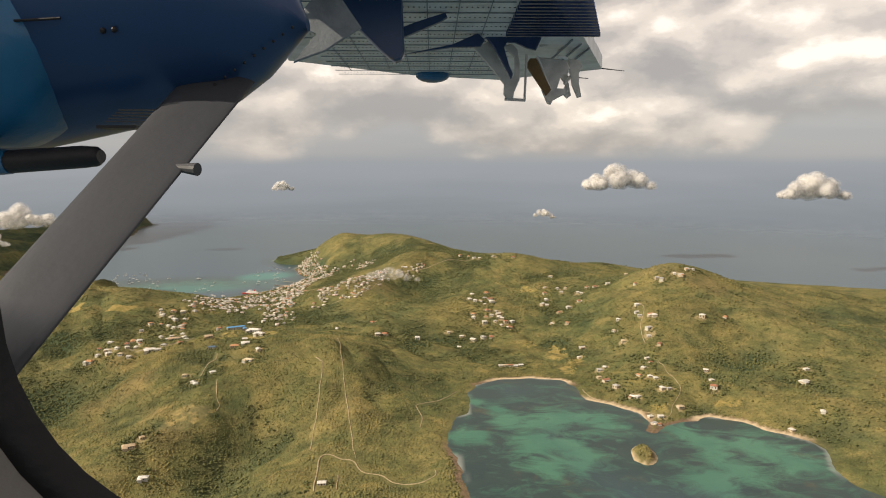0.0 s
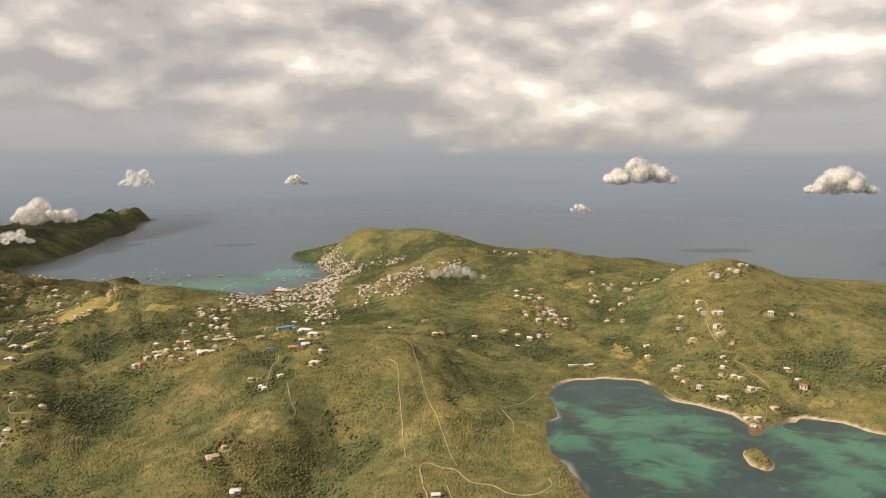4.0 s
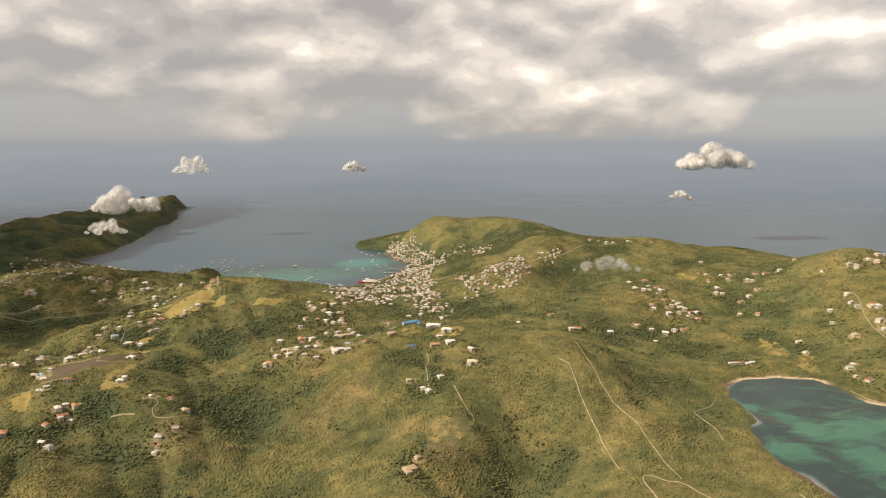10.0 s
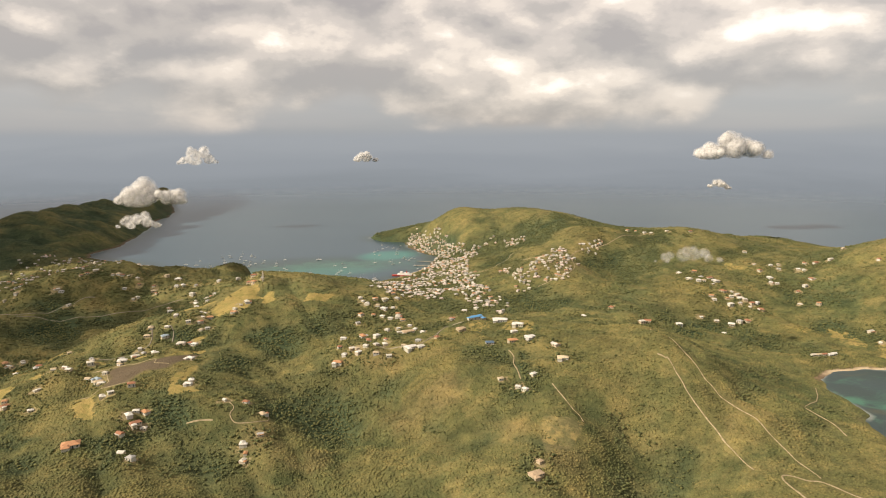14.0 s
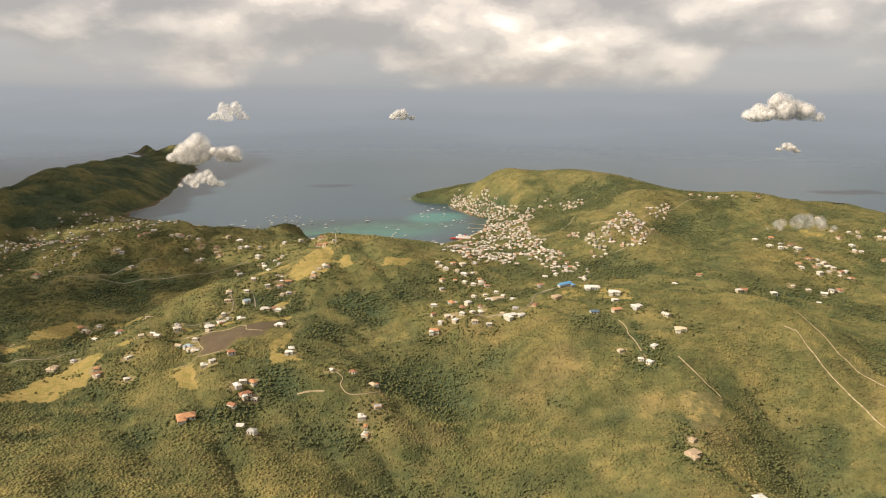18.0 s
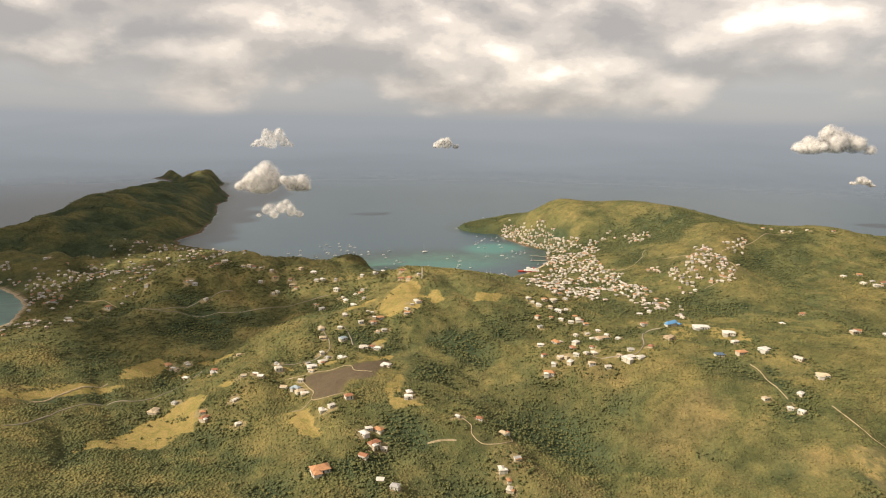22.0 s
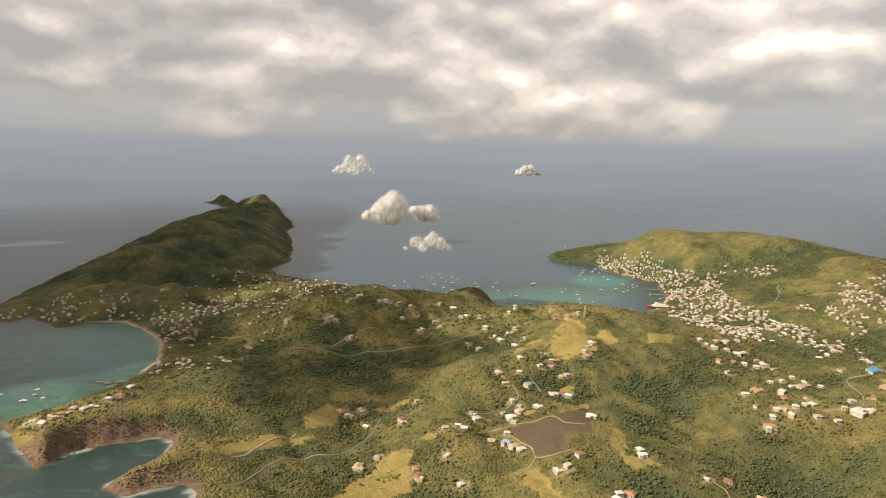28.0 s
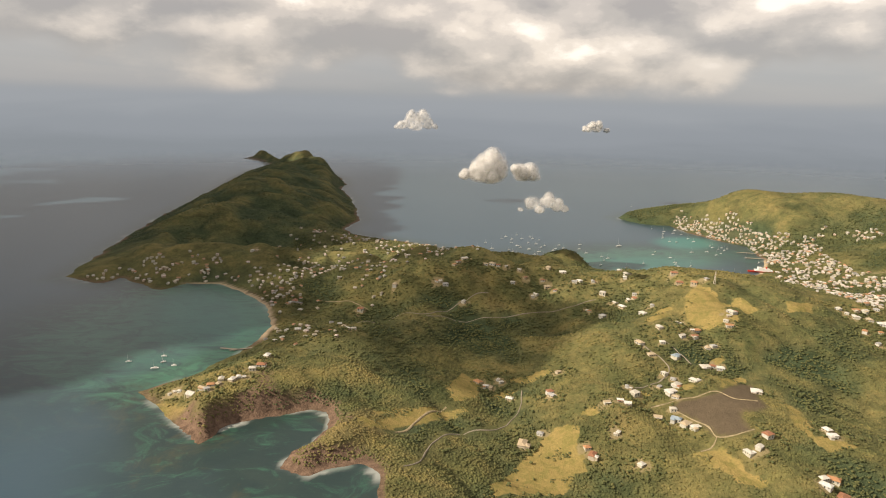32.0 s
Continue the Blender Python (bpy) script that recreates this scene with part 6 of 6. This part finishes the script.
for name, area, step, size, seed in (("hill_scrub", (-1290, 420, 520, 1010), 3.1, 1.25, 41), ("east_scrub", (420, 900, 600, 1150), 5.5, 1.7, 45), ("far_scrub", (-1250, 420, 1010, 1560), 5.2, 1.65, 42),
                                     ("headland_scrub", (-1620, 560, 1560, 2100), 7, 1.7, 43), ("peninsula_scrub", (-1640, -1120, 2100, 3600), 9, 1.8, 44)):
    x, y, r = scattered(*area, step, seed)
    z, d = land(x, y)
    grass = smooth(120, 320, x + 0.25 * (y - 900)) * smooth(55, 75, z) + smooth(1350, 1550, y) * smooth(-700, -500, x) * smooth(25, 60, z)
    thick = grain(x, y, 70, 32) + 0.6 * grain(x, y, 24, 33) - 0.6 * np.clip(grass, 0, 1)
    wood_and_shade, dry = cover(x, y)
    ok = (d > 6) & (r.uniform(-1.1, 1.1, len(x)) < thick + 0.55 + 0.8 * wood_and_shade - 0.5 * dry) & open_ground(x, y)
    x, y, z, thick = x[ok], y[ok], z[ok], thick[ok]
    radius = size * r.uniform(0.55, 1.15, len(x)) * (1 + 0.25 * np.clip(thick, 0, 1))
    clumps(name, np.stack((x, y), 1), z, radius, 0.44, leaf, "low olive-green scrub thickly covering the slopes", "scrub", seed)

# knee-high undergrowth between the bushes
x, y, r = scattered(-1200, 430, 540, 1080, 1.95, 47)
z, d = land(x, y)
ok = (d > 5) & (r.uniform(0, 1, len(x)) < 0.62 + 0.3 * grain(x, y, 11, 48)) & open_ground(x, y)
x, y, z = x[ok], y[ok], z[ok]
n = len(x)
a = r.uniform(0, 6.28, (n, 1)) + np.arange(5)[None] * 1.2566
wide = r.uniform(0.55, 1.2, (n, 1)) * r.uniform(0.7, 1.3, (n, 5))
tuft = np.empty((n, 6, 3))
tuft[:, :5, 0], tuft[:, :5, 1], tuft[:, :5, 2] = x[:, None] + wide * np.cos(a), y[:, None] + wide * np.sin(a), z[:, None] - 0.15
tuft[:, 5] = np.stack((x + r.uniform(-0.3, 0.3, n), y + r.uniform(-0.3, 0.3, n), z + r.uniform(0.4, 1.15, n)), 1)
f = np.array([(i, (i + 1) % 5, 5) for i in range(5)])[None] + 6 * np.arange(n)[:, None, None]
w, d = cover(x, y)
tagged(sheet("undergrowth", tuft.reshape(-1, 3), f.reshape(-1, 3), leaf, (("wood_and_shade", np.repeat(w, 6)), ("dry", np.repeat(d, 6)))),
       "dense low olive undergrowth between the bushes", "undergrowth", kind="stuff")

# taller trees in the hollows, along roads and round the houses
x, y, r = scattered(-1250, 560, 520, 1650, 3.6, 51)
z, d = land(x, y)
wood_and_shade, dry = cover(x, y)
want = 1.25 * wood_and_shade + 0.30 * grain(x, y, 22, 35) - 0.86
near = np.zeros(len(x))
for hx, hy in HOUSES[:ALONE]:
    near = np.maximum(near, smooth(26, 12, np.hypot(x - hx, y - hy)) * smooth(5, 8, np.hypot(x - hx, y - hy)))
streets = {(int(hx // 9), int(hy // 9)) for hx, hy in HOUSES[ALONE:]}
near = np.maximum(near, np.array([0.62 * ((int(a), int(c)) in streets) for a, c in zip(x // 9, y // 9)]))
ok = (d > 11) & (r.uniform(-0.6, 0.6, len(x)) < want + 0.75 * near) & open_ground(x, y)
x, y, z = x[ok], y[ok], z[ok]
tx, ty, tr = scattered(-500, -280, 1840, 2100, 5.0, 53)
tz, td = land(tx, ty)
ok = (td > 3) & (cover(tx, ty)[0] > 0.35) & open_ground(tx, ty)
x, y, z = np.concatenate((x, tx[ok])), np.concatenate((y, ty[ok])), np.concatenate((z, tz[ok]))
size = 1.25 * r.uniform(0.65, 1.4, len(x))
parts = []
for k in range(3):
    o = r.normal(0, 1.0, (len(x), 2)) * size[:, None] * 0.55
    parts.append((np.stack((x, y), 1) + o, z + size * r.uniform(0.3, 1.0, len(x)), size * r.uniform(0.55, 0.9, len(x))))
clumps("woodland_trees", np.concatenate([p[0] for p in parts]), np.concatenate([p[1] for p in parts]),
       np.concatenate([p[2] for p in parts]), 0.66, tree_leaf, "dark green broadleaf trees in hollows and round houses", "trees", 52)

# ---- low fair-weather clouds, a dense core in two torn veils; then unseen shading banks ----
def cloud_stuff(name, low, high, size):
    m, nt, b = material(name, 1.0, 0, 0.0)
    tone = mix(nt, speck(nt, 0.02, 5.0), (0.84, 0.83, 0.81), (0.92, 0.91, 0.89))
    nt.links.new(tone, b.inputs["Base Color"])
    through_light = nt.nodes.new("ShaderNodeBsdfTranslucent")
    nt.links.new(tone, through_light.inputs["Color"])
    body = nt.nodes.new("ShaderNodeMixShader")
    body.inputs[0].default_value = 0.52
    nt.links.new(b.outputs[0], body.inputs[1])
    nt.links.new(through_light.outputs[0], body.inputs[2])
    end = body
    if high < 1:
        end = nt.nodes.new("ShaderNodeMixShader")
        nt.links.new(ramp(nt, speck(nt, size, 7.0, 0.7), [(0.36, low), (0.66, high)]), end.inputs[0])
        nt.links.new(nt.nodes.new("ShaderNodeBsdfTransparent").outputs[0], end.inputs[1])
        nt.links.new(body.outputs[0], end.inputs[2])
    nt.links.new(end.outputs[0], nt.nodes["Material Output"].inputs["Surface"])
    return m


CLOUD_STUFF = {"core": cloud_stuff("cloud_core", 1, 1, 1), "veil": cloud_stuff("cloud_veil", 0.12, 0.60, 0.035),
               "edge": cloud_stuff("cloud_edge", 0.0, 0.38, 0.045), "wisp": cloud_stuff("cloud_wisp", 0.0, 0.20, 0.07),
               "bank": cloud_stuff("thin_shading_bank", 0.26, 0.54, 0.006), "thick": cloud_stuff("thick_shading_bank", 0.75, 1.0, 0.006)}
churn = bpy.data.textures.new("cloud_churn", "CLOUDS")
churn.noise_depth, churn.noise_scale = 5, 16.0


def cloud(x, y, z, wide, deep, tall, puffs, seed, label, layers=((0.62, "core"), (0.84, "veil"), (1.04, "veil"), (1.2, "edge"), (1.38, "edge")), fine=2.0):
    """A heap of billows over a flat base."""
    root = tagged(new("cumulus_cloud"), label, "cloud", "low clouds")
    root.matrix_world = pose(x, y, z)
    for grow, kind in layers:
        r = random.Random(seed)
        bm = bmesh.new()
        for i in range(puffs):
            u = r.uniform(-1, 1)
            rad = tall * r.uniform(0.13, 0.36) * (1.15 - 0.6 * abs(u)) * grow
            c = Vector((u * wide / 2, r.uniform(-1, 1) * deep / 2 * (1 - abs(u) * 0.6), r.uniform(0.1, 0.75) * tall * (1 - u * u) - tall * 0.2))
            for v in bmesh.ops.create_icosphere(bm, subdivisions=3, radius=rad, matrix=Matrix.Translation(c))["verts"]:
                if v.co.z < -tall * 0.22:
                    v.co.z = -tall * 0.22 + (v.co.z + tall * 0.22) * 0.5
        ob = part(kind if kind not in ("bank", "thick") else "core", bm, CLOUD_STUFF[kind], root)
        skin = ob.modifiers.new("skin", "REMESH")
        skin.mode, skin.voxel_size, skin.use_smooth_shade = "VOXEL", fine, True
        puff = ob.modifiers.new("puff", "DISPLACE")
        puff.texture, puff.strength, puff.mid_level = churn, tall * 0.13, 0.5
    return root


thin = ((0.8, "wisp"), (1.1, "wisp"))
cloud(562, 1969, 240, 195, 110, 74, 34, 1, "white cumulus cloud with a flat base over the sea", fine=2.5)
cloud(997, 1695, 218, 165, 100, 58, 34, 2, "white cumulus cloud with a flat base over the sea", fine=2.5)
cloud(242, 1440, 176, 60, 28, 17, 16, 3, "small white cloud low over the ridge", fine=1.2)
cloud(-885, 1416, 168, 125, 50, 44, 34, 4, "bright white cloud floating over the harbour bay", fine=1.6)
cloud(-847, 1247, 140, 66, 30, 24, 20, 5, "ragged lower shred of a white cloud over the bay", ((0.85, "veil"), (1.15, "edge")), 1.3)
cloud(-1007, 2174, 218, 110, 70, 52, 26, 6, "grey-white cloud behind the bay", ((0.85, "veil"), (1.1, "edge")), 2.2)
cloud(-504, 2200, 216, 75, 40, 30, 16, 8, "small distant white cloud over the sea", fine=1.8)
cloud(-64, 921, 127, 84, 26, 22, 22, 10, "thin torn wisp of cloud drifting over the hill", thin, 1.2)
# Two unseen high banks, added to throw shade on the peninsula and west hillside.
cloud(-3180, 1950, 1150, 1350, 3500, 330, 460, 12, "unseen grey-white cloud bank added to shade the peninsula", ((1.0, "thick"),), 22)
cloud(-2520, 820, 1150, 600, 470, 210, 52, 13, "unseen thin grey-white cloud added to half-shade the west hillside", ((1.0, "bank"),), 18)
